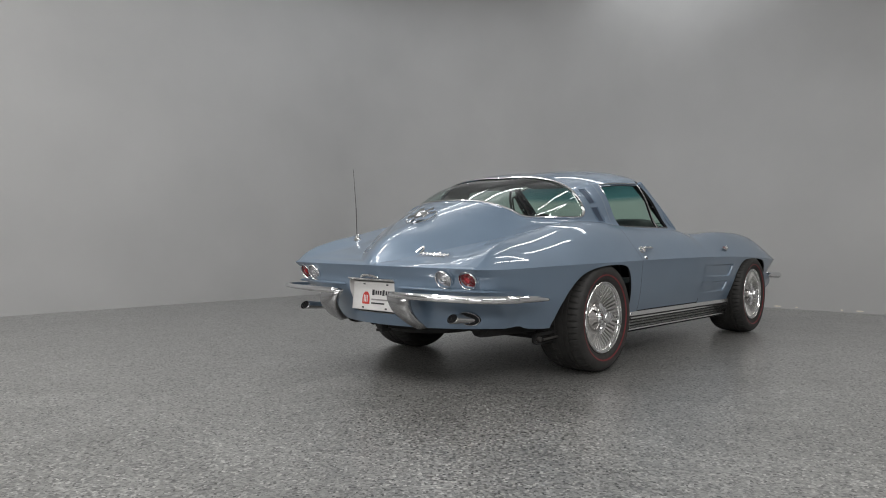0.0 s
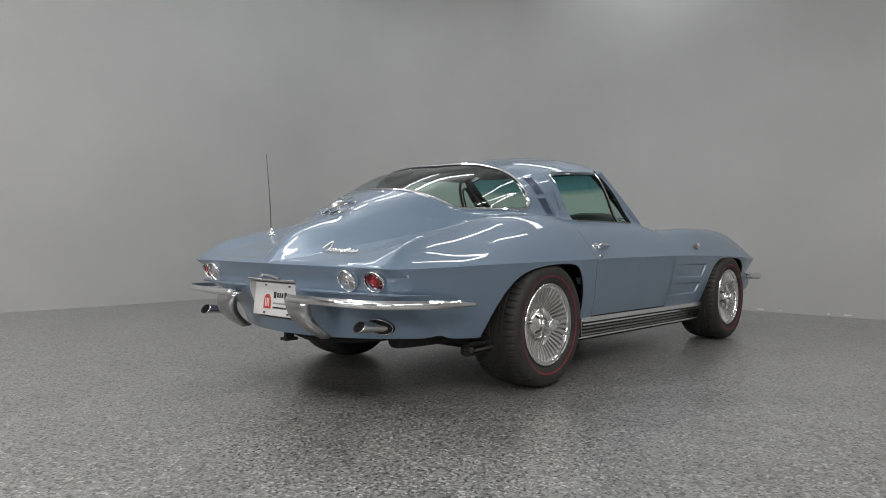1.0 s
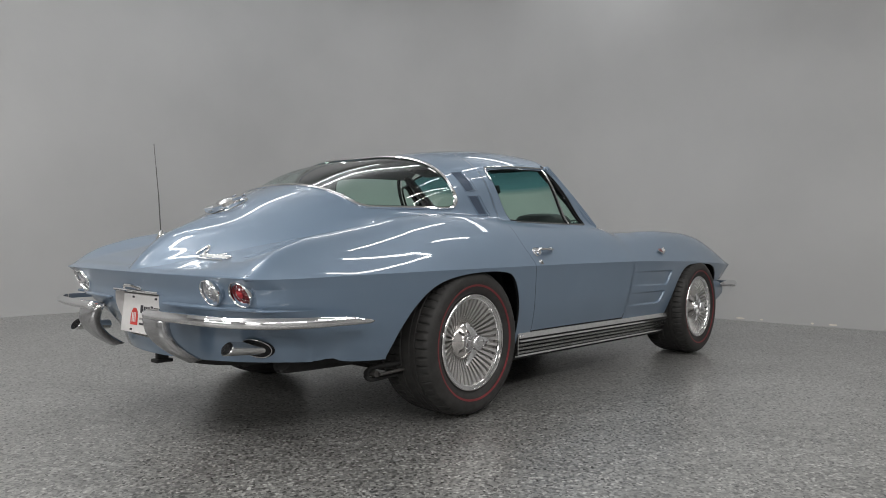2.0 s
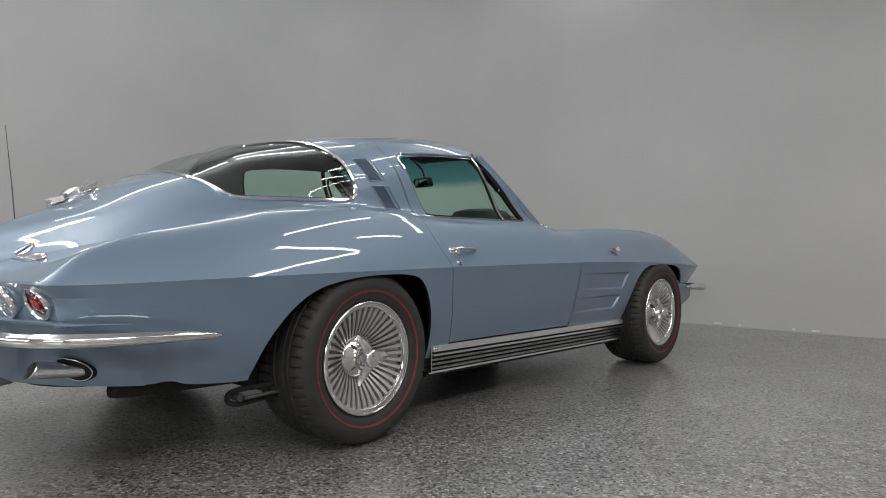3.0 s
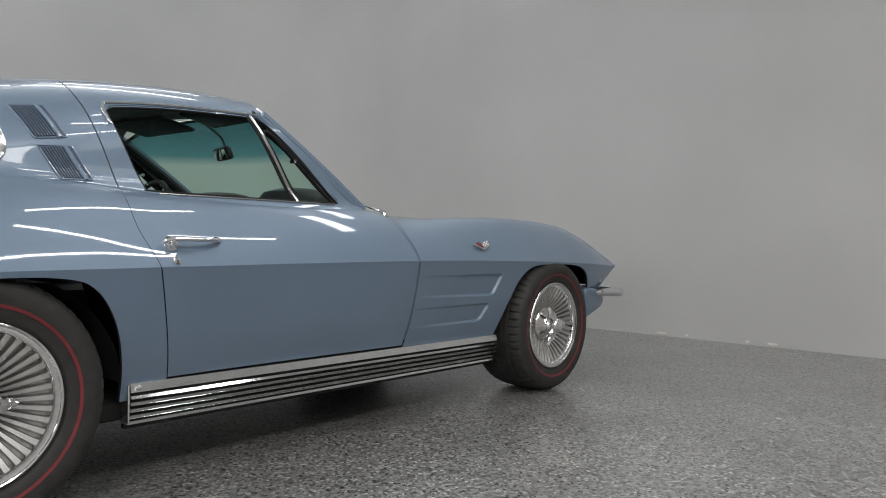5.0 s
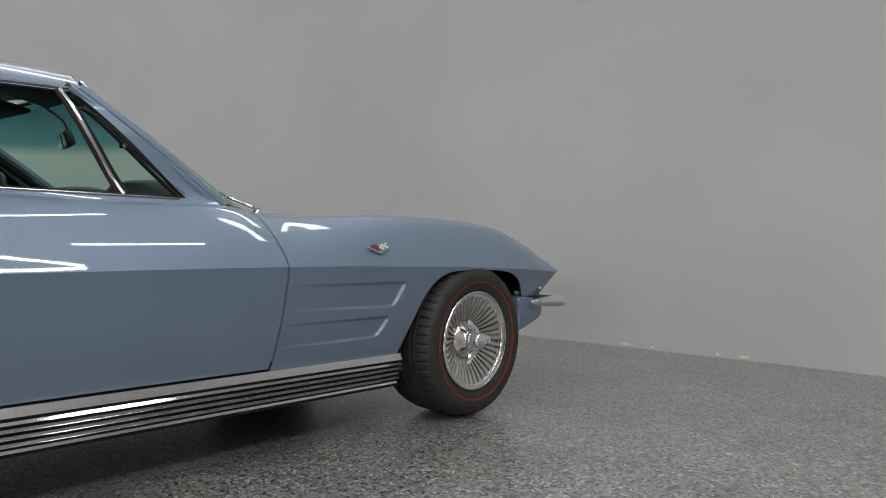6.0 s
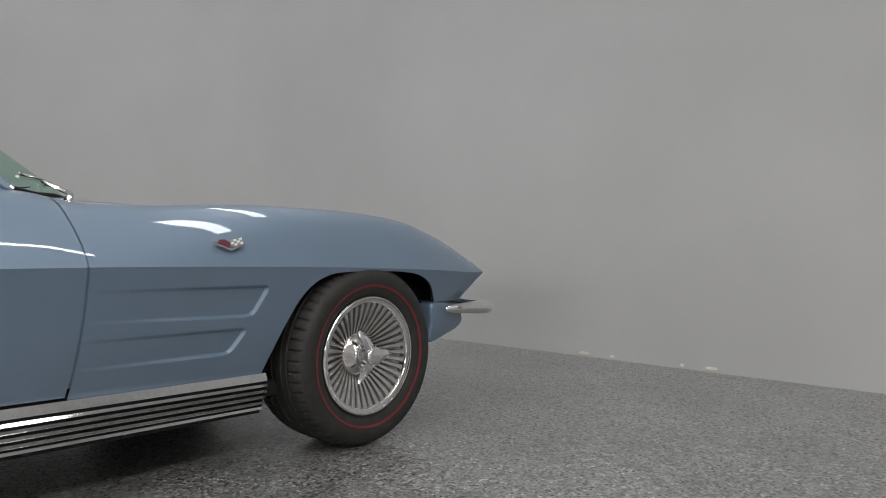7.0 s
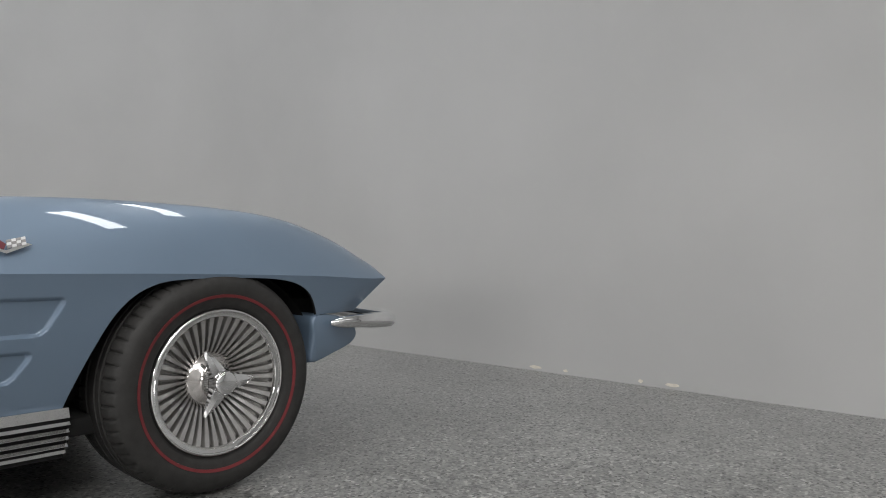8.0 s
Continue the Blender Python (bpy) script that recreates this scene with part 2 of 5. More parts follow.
def tube(line, radius, closed=False, sides=8, flat=1.0, up=(0, 0, 1), caps=True):
    """A round or flattened bar along a line; radius may be one number a point."""
    p = np.asarray(line, float)
    n = len(p)
    r = np.broadcast_to(np.asarray(radius, float), (n,))
    tan = (np.roll(p, -1, 0) - np.roll(p, 1, 0)) if closed else np.gradient(p, axis=0)
    tan /= np.linalg.norm(tan, axis=1)[:, None] + 1e-12
    V, F = [], []
    for i in range(n):
        t = tan[i]
        a = np.cross(t, up)
        if np.linalg.norm(a) < 1e-3:
            a = np.cross(t, (0.3, 1, 0))
        a /= np.linalg.norm(a)
        b = np.cross(a, t)
        for k in range(sides):
            w = 2 * math.pi * k / sides
            V.append(p[i] + r[i] * (math.cos(w) * a + flat * math.sin(w) * b))
    for i in range(n if closed else n - 1):
        j = (i + 1) % n
        for k in range(sides):
            l = (k + 1) % sides
            F.append((i * sides + k, j * sides + k, j * sides + l, i * sides + l))
    if not closed and caps:
        F.append(tuple(reversed(range(sides))))
        F.append(tuple((n - 1) * sides + k for k in range(sides)))
    return np.array(V), F


def box(cx, cy, cz, sx, sy, sz, bevel=0.0):
    bm = bmesh.new()
    bmesh.ops.create_cube(bm, size=1.0)
    bmesh.ops.scale(bm, vec=(sx, sy, sz), verts=bm.verts)
    if bevel:
        bmesh.ops.bevel(bm, geom=list(bm.edges), offset=bevel, segments=2, affect="EDGES", profile=0.5)
    bmesh.ops.translate(bm, vec=(cx, cy, cz), verts=bm.verts)
    VF = np.array([v.co[:] for v in bm.verts]), [tuple(v.index for v in f.verts) for f in bm.faces]
    bm.free()
    return VF


def lathe(profile, n=64, axis="y", centre=(0, 0, 0)):
    """A turned shape: profile of (radius, along) about an axis."""
    V = []
    for r, a in profile:
        for k in range(n):
            w = 2 * math.pi * k / n
            c, s = r * math.cos(w), r * math.sin(w)
            V.append({"y": (c, a, s), "x": (a, c, s), "z": (c, s, a)}[axis])
    m = len(profile)
    F = [(i * n + k, (i + 1) * n + k, (i + 1) * n + (k + 1) % n, i * n + (k + 1) % n) for i in range(m - 1) for k in range(n)]
    return np.array(V) + np.array(centre), F


def turned(VF, m):
    """A mesh moved by the matrix m."""
    return np.array([tuple(m @ Vector(v)) for v in VF[0]]), VF[1]


def mesh_of(name, VF, mat, smooth=True, fix=False):
    V, F = VF
    me = bpy.data.meshes.new(name)
    me.from_pydata([tuple(v) for v in V], [], [tuple(f) for f in F])
    me.update()
    if fix:
        bm = bmesh.new()
        bm.from_mesh(me)
        bmesh.ops.recalc_face_normals(bm, faces=bm.faces)
        bm.to_mesh(me)
        bm.free()
    if smooth:
        me.polygons.foreach_set("use_smooth", [True] * len(me.polygons))
        me.set_sharp_from_angle(angle=radians(38))
    me.materials.append(mat)
    return me


def far_flank(V):
    """The car's left half, ahead of the tail, is a little broader than its right half; its cabin sits a little further back."""
    V = np.array(V, float)
    k = np.clip((V[:, 0] + 0.85) / 0.6, 0, 1)
    up = np.clip((V[:, 2] - 0.83) / 0.07, 0, 1)
    back = np.clip((V[:, 0] + 0.4) / 0.3, 0, 1) * np.clip((1.3 - V[:, 0]) / 0.6, 0, 1)
    V[:, 0] -= 0.2 * np.maximum(V[:, 1], 0) * up * back
    V[:, 1] *= np.where(V[:, 1] > 0, 1 + 0.17 * k * k * (3 - 2 * k) * (1 - up), 1)
    return V


def on_car(ob):
    """Whether an object's meshes are given in the car's own axes."""
    while ob.parent and ob.matrix_basis == Matrix.Identity(4):
        ob = ob.parent
    return ob.name == "coupe"


def part(name, VF, mat, parent=None, label="", smooth=True, fix=False):
    if parent and on_car(parent):
        VF = far_flank(VF[0]), VF[1]
    ob = new(name, mesh_of(name, VF, mat, smooth, fix))
    ob.parent = parent
    if label:
        ob["label"] = label
    return ob


def same_part(name, mesh, parent, m=None):
    ob = new(name, mesh)
    ob.parent = parent
    if m is not None:
        ob.matrix_basis = m
    return ob


# ---- the studio ----
def studio():
    floor = part("floor", box((WEST + EAST) / 2, (SOUTH + NORTH) / 2, -0.05, EAST - WEST + 0.6, NORTH - SOUTH + 0.6, 0.1), FLOOR, smooth=False)
    tagged(floor, "grey speckled epoxy flake floor with a slight sheen", "floor", kind="structure")
    # the two walls behind the car run into each other in a wide curve
    R = 2.1
    inner = [(WEST, NORTH), (EAST - R, NORTH)]
    inner += [(EAST - R + R * math.sin(a), NORTH - R + R * math.cos(a)) for a in np.linspace(0.06, math.pi / 2 - 0.06, 22)]
    inner += [(EAST - 0.02, NORTH - R), (EAST + 0.10, SOUTH)]
    inner = np.array(inner)
    off = inner + 0.15 * np.array([(0, 1)] * 2 + [(math.sin(a), math.cos(a)) for a in np.linspace(0.06, math.pi / 2 - 0.06, 22)] + [(1, 0)] * 2)
    V, F = [], []
    for z in (0.0, CEILING):
        V += [(x, y, z) for x, y in inner] + [(x, y, z) for x, y in off]
    n = len(inner)
    for i in range(n - 1):
        a, b, c, d = i, i + 1, 2 * n + i + 1, 2 * n + i
        F.append((a, b, c, d))
        F.append((n + i + 1, n + i, 3 * n + i, 3 * n + i + 1))
        F.append((2 * n + i, 2 * n + i + 1, 3 * n + i + 1, 3 * n + i))
    wall = part("wall_north", (np.array(V), F), WALL, fix=True)
    tagged(wall, "plain matt grey studio wall curving round the corner", "wall", kind="structure")
    tagged(part("wall_south", box((WEST + EAST) / 2, SOUTH - 0.075, CEILING / 2, EAST - WEST, 0.15, CEILING), WALL, smooth=False), "plain matt grey studio wall", "wall", kind="structure")
    tagged(part("wall_west", box(WEST - 0.075, (SOUTH + NORTH) / 2, CEILING / 2, 0.15, NORTH - SOUTH, CEILING), WALL, smooth=False), "plain matt grey studio wall", "wall", kind="structure")
    tagged(part("ceiling", box((WEST + EAST) / 2, (SOUTH + NORTH) / 2, CEILING + 0.05, EAST - WEST + 0.6, NORTH - SOUTH + 0.6, 0.1), CEIL, smooth=False), "plain white studio ceiling", "ceiling", kind="structure")
    # patches where the wall paint is chipped at the floor
    rnd = random.Random(4)
    for y, w in ((-0.30, 0.10), (-1.12, 0.085), (-0.95, 0.03), (-0.5, 0.035)):
        x = EAST - 0.02 + 0.12 * (NORTH - R - y) / (NORTH - R - SOUTH)
        ring = [(x - 0.003, y + w * 0.5 * math.cos(a) * rnd.uniform(0.7, 1), 0.022 + 0.011 * math.sin(a) * rnd.uniform(0.6, 1)) for a in np.linspace(0, 2 * math.pi, 14, endpoint=False)]
        back = [(x + 0.004, q[1], q[2]) for q in ring]
        F = [tuple(range(14)), tuple(reversed(range(14, 28)))] + [(i, 14 + i, 14 + (i + 1) % 14, (i + 1) % 14) for i in range(14)]
        tagged(part("wall_chip", (np.array(ring + back), F), SCUFF, smooth=False, fix=True), "small pale chip in the wall paint at the floor", "wall chip", group="chips along the wall base")
    # ceiling tubes and added fill panels
    housing = mesh_of("tube_housing", box(0, 0, 0.045, 1, 0.05, 0.04), WHITE, smooth=False)
    for (xa, ya), (xb, yb), height, power, breadth in TUBES:
        length = math.hypot(xb - xa, yb - ya)
        root = tagged(new("ceiling_light"), "broad white fill light panel added out of view below the ceiling" if breadth > 0.5 else "long thin white LED tube hung below the ceiling", "ceiling light", group="studio tube lights")
        root.matrix_basis = pose((xa + xb) / 2, (ya + yb) / 2, height, 0, 0, math.degrees(math.atan2(yb - ya, xb - xa)))
        if breadth > 0.5:
            # the added fill panels along the unseen walls lean towards the car
            root.matrix_basis = root.matrix_basis @ pose(0, 0, 0, 65 if height < 3 else 12, 0, 0)
        h = same_part("housing", housing, root)
        h.scale = (length, breadth / 0.045, 1)
        if breadth < 0.5:
            for e in (-1, 1):
                part("hanger", tube([(e * length * 0.4, 0, 0.06), (e * length * 0.4, 0, CEILING - height)], 0.004), STEEL, root)
        else:
            for e in (-1, 1):
                for f in (-0.3, 0.3):
                    a = root.matrix_basis @ Vector((e * length * 0.4, f, 0.06))
                    up_end = root.matrix_basis.inverted() @ Vector((a.x, a.y, CEILING))
                    part("hanger", tube([(e * length * 0.4, f, 0.06), tuple(up_end)], 0.004), STEEL, root)
        lamp = bpy.data.lights.new("tube_lamp", "AREA")
        lamp.shape, lamp.size, lamp.size_y = "RECTANGLE", length, breadth
        lamp.energy = POWER * power * length
        lamp.color = (1.0, 0.987, 0.967) if xa + ya < 1.5 else (0.95, 0.975, 1.0)
        ob = new("tube_lamp", lamp)
        ob.parent = root
        if height > 4:
            # an upward twin is added to each upper lamp to brighten ceiling and walls
            glow = lamp.copy()
            glow.energy = POWER * power * length * 0.6
            up_lamp = new("tube_lamp", glow)
            up_lamp.parent = root
            up_lamp.matrix_basis = pose(0, 0, 0.09, 180, 0, 0)


studio()

# ---- the car: surfaces (x forward from the rear axle, y to its left, z up) ----
WHEELBASE = 2.489
REAR, TAIL, NOSE, CORNER = -1.14, -1.085, 3.33, 3.17
side_w = pchip({-1.085: 0.70, -1.06: 0.722, -1.0: 0.742, -0.9: 0.757, -0.8: 0.768, -0.5: 0.787, -0.2: 0.801, 0.0: 0.805, 0.2: 0.8035, 0.5: 0.795, 0.8: 0.787, 1.0: 0.785, 1.5: 0.789,
                2.0: 0.797, 2.49: 0.80, 2.8: 0.797, 3.0: 0.785, 3.1: 0.773, 3.17: 0.76})


def width(x):
    """Half the width at the body's crease."""
    x = np.asarray(x, float)
    w = side_w(x)
    w = np.where(x < TAIL, 0.70 * np.sqrt(np.clip((x - REAR) / (TAIL - REAR), 0, 1)), w)
    return np.where(x > CORNER, 0.76 * np.sqrt(np.clip((NOSE - x) / (NOSE - CORNER), 0, 1)), w)


crease_z = pchip({-1.14: 0.63, -1.0: 0.626, -0.5: 0.634, 0.2: 0.642, 1.5: 0.647, 2.26: 0.636, 2.8: 0.617, 3.17: 0.598, 3.33: 0.598})
crest_z = pchip({-1.14: 0.632, -1.08: 0.636, -1.0: 0.682, -0.93: 0.716, -0.8: 0.757, -0.65: 0.783, -0.5: 0.810, -0.4: 0.829, -0.3: 0.849, -0.15: 0.866, 0.0: 0.877, 0.15: 0.883, 0.3: 0.880, 0.5: 0.866,
                 0.8: 0.858, 1.3: 0.854, 1.42: 0.845, 1.6: 0.818, 1.8: 0.822, 2.0: 0.833, 2.2: 0.838, 2.5: 0.833, 2.65: 0.824,
                 2.8: 0.805, 2.95: 0.763, 3.05: 0.720, 3.14: 0.662, 3.19: 0.61, 3.33: 0.60})
crest_in = pchip({-1.14: 0.02, -1.08: 0.03, -1.0: 0.055, -0.9: 0.095, -0.7: 0.145, -0.5: 0.175, -0.2: 0.205, 0.2: 0.21, 0.5: 0.21, 1.3: 0.22,
                  1.6: 0.21, 2.0: 0.2, 2.8: 0.19, 3.1: 0.14, 3.19: 0.05, 3.33: 0.03})
deck_z = pchip({-1.14: 0.631, -1.06: 0.648, -1.0: 0.672, -0.9: 0.705, -0.7: 0.757, -0.5: 0.797, -0.3: 0.83, 0.0: 0.85, 0.5: 0.855, 1.42: 0.85, 1.7: 0.835,
                2.3: 0.815, 2.8: 0.765, 3.1: 0.68, 3.33: 0.60})
belly_z = pchip({-1.14: 0.308, -1.05: 0.320, -1.0: 0.32, -0.885: 0.325, -0.8: 0.325, -0.69: 0.312, -0.6: 0.303, -0.5: 0.296, -0.45: 0.295, 0.35: 0.268, 2.1: 0.268, 2.86: 0.33, 3.33: 0.33})


def lip(x, y):
    """The roll of the deck just ahead of the tail's edge."""
    e = x - (REAR + (TAIL - REAR) * (y / 0.7) ** 2)
    q, f = np.clip(e / 0.05, 0, 1), np.clip((e - 0.06) / 0.2, 0, 1)
    return 0.011 * (1 - (1 - q) ** 2) * (1 - f * f * (3 - 2 * f))


def upper_z(x, y):
    """Height of fenders, hood and deck."""
    x, y = np.asarray(x, float), np.abs(np.asarray(y, float))
    a = np.maximum(width(x) - y, 0)
    A, zc, zh, zd = crest_in(x), crease_z(x), crest_z(x), deck_z(x)
    q = np.clip(a / A, 0, 1)
    rise = zc + (zh - zc) * (1 - (1 - q) ** 1.75)
    k = np.clip((a - A) / 0.2, 0, 1)
    # a fine ridge along the top of the rear fender
    fade = np.clip((x + 1.0) / 0.15, 0, 1) * np.clip((0.25 - x) / 0.4, 0, 1)
    ridge = 0.0055 * np.exp(-np.abs(a - A) / 0.022) * fade
    return np.where(a < A, rise, zh + (zd - zh) * k * k * (3 - 2 * k)) + ridge + lip(x, y) * np.clip(a / 0.08, 0, 1)


ROOF_X = (-1.13, -1.0, -0.8, -0.6, -0.4, -0.2, 0.0, 0.25, 0.5, 0.9, 1.15, 1.5)
ROOF_Y = ((0.03, 0.02, 0.015, 0.008), (0.15, 0.12, 0.085, 0.045), (0.31, 0.26, 0.20, 0.11), (0.43, 0.37, 0.29, 0.19), (0.51, 0.455, 0.375, 0.26),
          (0.56, 0.51, 0.43, 0.31), (0.585, 0.54, 0.465, 0.335), (0.60, 0.56, 0.49, 0.365), (0.605, 0.565, 0.505, 0.385), (0.605, 0.567, 0.508, 0.39),
          (0.60, 0.565, 0.507, 0.39), (0.585, 0.555, 0.50, 0.38))
ROOF_Z = ((0.63, 0.631, 0.632, 0.633, 0.634), (0.69, 0.712, 0.733, 0.75, 0.757), (0.757, 0.787, 0.817, 0.84, 0.855), (0.812, 0.85, 0.892, 0.925, 0.944),
          (0.846, 0.898, 0.958, 1.0, 1.022), (0.862, 0.927, 1.012, 1.072, 1.10), (0.868, 0.948, 1.06, 1.125, 1.158), (0.868, 0.962, 1.10, 1.175, 1.207),
          (0.864, 0.978, 1.128, 1.206, 1.24), (0.86, 0.995, 1.158, 1.228, 1.257), (0.858, 1.0, 1.155, 1.217, 1.243), (0.855, 1.0, 1.14, 1.19, 1.215))


def spline(knots, values):
    """A smooth curve (natural cubic) through the values at the knots."""
    t, a = np.asarray(knots, float), np.asarray(values, float)
    h = np.diff(t)
    n = len(t)
    M, r = np.eye(n), np.zeros(n)
    for k in range(1, n - 1):
        M[k, k - 1:k + 2] = h[k - 1], 2 * (h[k - 1] + h[k]), h[k]
        r[k] = 6 * ((a[k + 1] - a[k]) / h[k] - (a[k] - a[k - 1]) / h[k - 1])
    c = np.linalg.solve(M, r)

    def f(x):
        x = np.clip(np.asarray(x, float), t[0], t[-1])
        k = np.clip(np.searchsorted(t, x, side="right") - 1, 0, n - 2)
        p, q = x - t[k], t[k + 1] - x
        return (c[k] * q ** 3 + c[k + 1] * p ** 3) / (6 * h[k]) + (a[k] / h[k] - c[k] * h[k] / 6) * q + (a[k + 1] / h[k] - c[k + 1] * h[k] / 6) * p
    return f


roof_y = [spline(ROOF_X, [r[k] for r in ROOF_Y]) for k in range(4)]
roof_zz = [spline(ROOF_X, [r[k] for r in ROOF_Z]) for k in range(5)]


@functools.lru_cache(maxsize=None)
def roof_section(x):
    """One cross-section: the curve through its points, from the right foot over the top."""
    ys = [float(f(x)) for f in roof_y] + [0.0]
    zs = [float(f(x)) for f in roof_zz]
    foot = ys[0] + min(0.05, ys[0] * 0.4)
    ys = [foot] + ys
    zs = [min(float(upper_z(x, foot)) - float(lip(x, foot)), zs[0]) - 0.004] + zs
    Y, Z = np.array(ys + [-y for y in ys[-2::-1]]), np.array(zs + zs[-2::-1])
    run = np.r_[0, np.cumsum(np.maximum(np.hypot(np.diff(Y), np.diff(Z)), 1e-4))]
    return run, spline(run, Y), spline(run, Z)


def roof(x, v):
    """A point (half-width, height) of the greenhouse and fastback; v from its foot (0) to the middle (1)."""
    x, v = np.broadcast_arrays(np.asarray(x, float), np.asarray(v, float))
    Y, Z = np.zeros(x.shape), np.zeros(x.shape)
    for u in np.unique(x):
        run, fy, fz = roof_section(float(u))
        at = x == u
        w = np.interp(v[at] * 5, np.arange(6), run[:6])
        Y[at], Z[at] = fy(w), fz(w)
    wide = np.maximum(Y, 0)
    return wide, Z + lip(x, wide)


def on_side(x, z, out=0.0):
    """The point of the greenhouse's right side at x and height z."""
    v = np.linspace(0.12, 0.8, 160)
    y, zz = roof(np.full_like(v, x), v)
    yy = float(np.interp(z, zz, y))
    return (x, -yy - out, z)


def screen_x(y, z):
    """The windscreen: x at half-width y and height z."""
    y = np.abs(y)
    base = 1.725 - 0.325 * np.clip(y / 0.57, 0, 1.3) ** 2
    head = 1.265 - 0.262 * np.clip(y / 0.5, 0, 1.3) ** 2
    k = (z - 0.857) / (1.16 - 0.857)
    return base + (head - base) * k + 0.02 * np.clip(k, 0, 1) * (1 - np.clip(k, 0, 1)) * 4 * 0.6


# outlines in side view (x, z)
ARCH_R = smooth_line([(-0.452, 0.31), (-0.410, 0.415), (-0.342, 0.507), (-0.249, 0.576), (-0.127, 0.61), (0.025, 0.624), (0.185, 0.622), (0.282, 0.595),
                      (0.348, 0.50), (0.380, 0.36), (0.388, 0.2)], 6).tolist() + [(0.388, 0.05), (-0.47, 0.05)]
ARCH_F = smooth_line([(2.075, 0.28), (2.095, 0.345), (2.14, 0.45), (2.198, 0.545), (2.272, 0.60), (2.385, 0.618), (2.66, 0.611), (2.785, 0.577),
                      (2.842, 0.505), (2.852, 0.427), (2.845, 0.30)], 6).tolist() + [(2.84, 0.05), (2.06, 0.05)]
DOOR_REAR = smooth_line([(0.525, 0.2), (0.517, 0.335), (0.492, 0.5), (0.462, 0.65), (0.428, 0.745), (0.424, 0.83), (0.430, 0.88), (0.407, 0.968), (0.388, 1.03), (0.371, 1.09), (0.358, 1.14), (0.354, 1.19)], 8)
DOOR_FRONT = smooth_line([(1.475, 0.2), (1.499, 0.325), (1.517, 0.495), (1.522, 0.647), (1.518, 0.72), (1.506, 0.80), (1.492, 0.86)], 8)
DOOR = [tuple(p) for p in DOOR_REAR] + [(0.385, 1.35), (1.42, 1.35)] + [tuple(p) for p in DOOR_FRONT[::-1]]
WINDOW = smooth_line([(0.432, 1.086), (0.438, 1.105), (0.465, 1.118), (0.65, 1.138), (0.94, 1.15), (0.965, 1.146), (1.0, 1.118), (1.142, 0.99), (1.262, 0.873),
                      (1.268, 0.862), (1.255, 0.86), (0.9, 0.858), (0.535, 0.862), (0.513, 0.872), (0.488, 0.93)], 5, closed=True)
GILL_1 = [(1.50, 0.588), (2.056, 0.584), (2.066, 0.577), (2.064, 0.565), (2.028, 0.502), (2.014, 0.491), (1.99, 0.487), (1.48, 0.50)]
GILL_2 = [(1.49, 0.458), (1.988, 0.456), (1.999, 0.449), (1.997, 0.437), (1.964, 0.390), (1.95, 0.379), (1.93, 0.375), (1.45, 0.376)]


def stations(a, b, fine=()):
    xs = list(np.linspace(a, b, int((b - a) / 0.02)))
    for p, q, step in fine:
        xs += list(np.arange(p, q, step))
    return np.unique(np.round(xs, 4))


tuck_in = pchip({0: 0.0, 0.08: 0.006, 0.3: 0.02, 0.55: 0.036, 0.8: 0.06, 1.0: 0.085})


def undercut(y, v):
    """How far the tail's face leans forward at half-width y; v runs from its edge (0) down to its foot (1)."""
    k = np.clip((v - 0.25) / 0.6, 0, 1)
    w = np.minimum(np.abs(y), 0.7) / 0.6
    corner = np.clip((np.abs(y) - 0.48) / 0.17, 0, 1)
    return k * k * (3 - 2 * k) * (0.02 + 0.14 * w * w) + 0.03 * corner * np.clip(v / 0.12, 0, 1)


def tail_x(y, z):
    """Where the tail's face stands at half-width y and height z."""
    x0 = REAR + (TAIL - REAR) * (y / 0.7) ** 2
    v = (0.628 - z) / (0.628 - belly_z(x0))
    return float(x0 + tuck_in(v) + undercut(y, v) + 0.016 * math.exp(-((z - 0.565) / 0.045) ** 2))


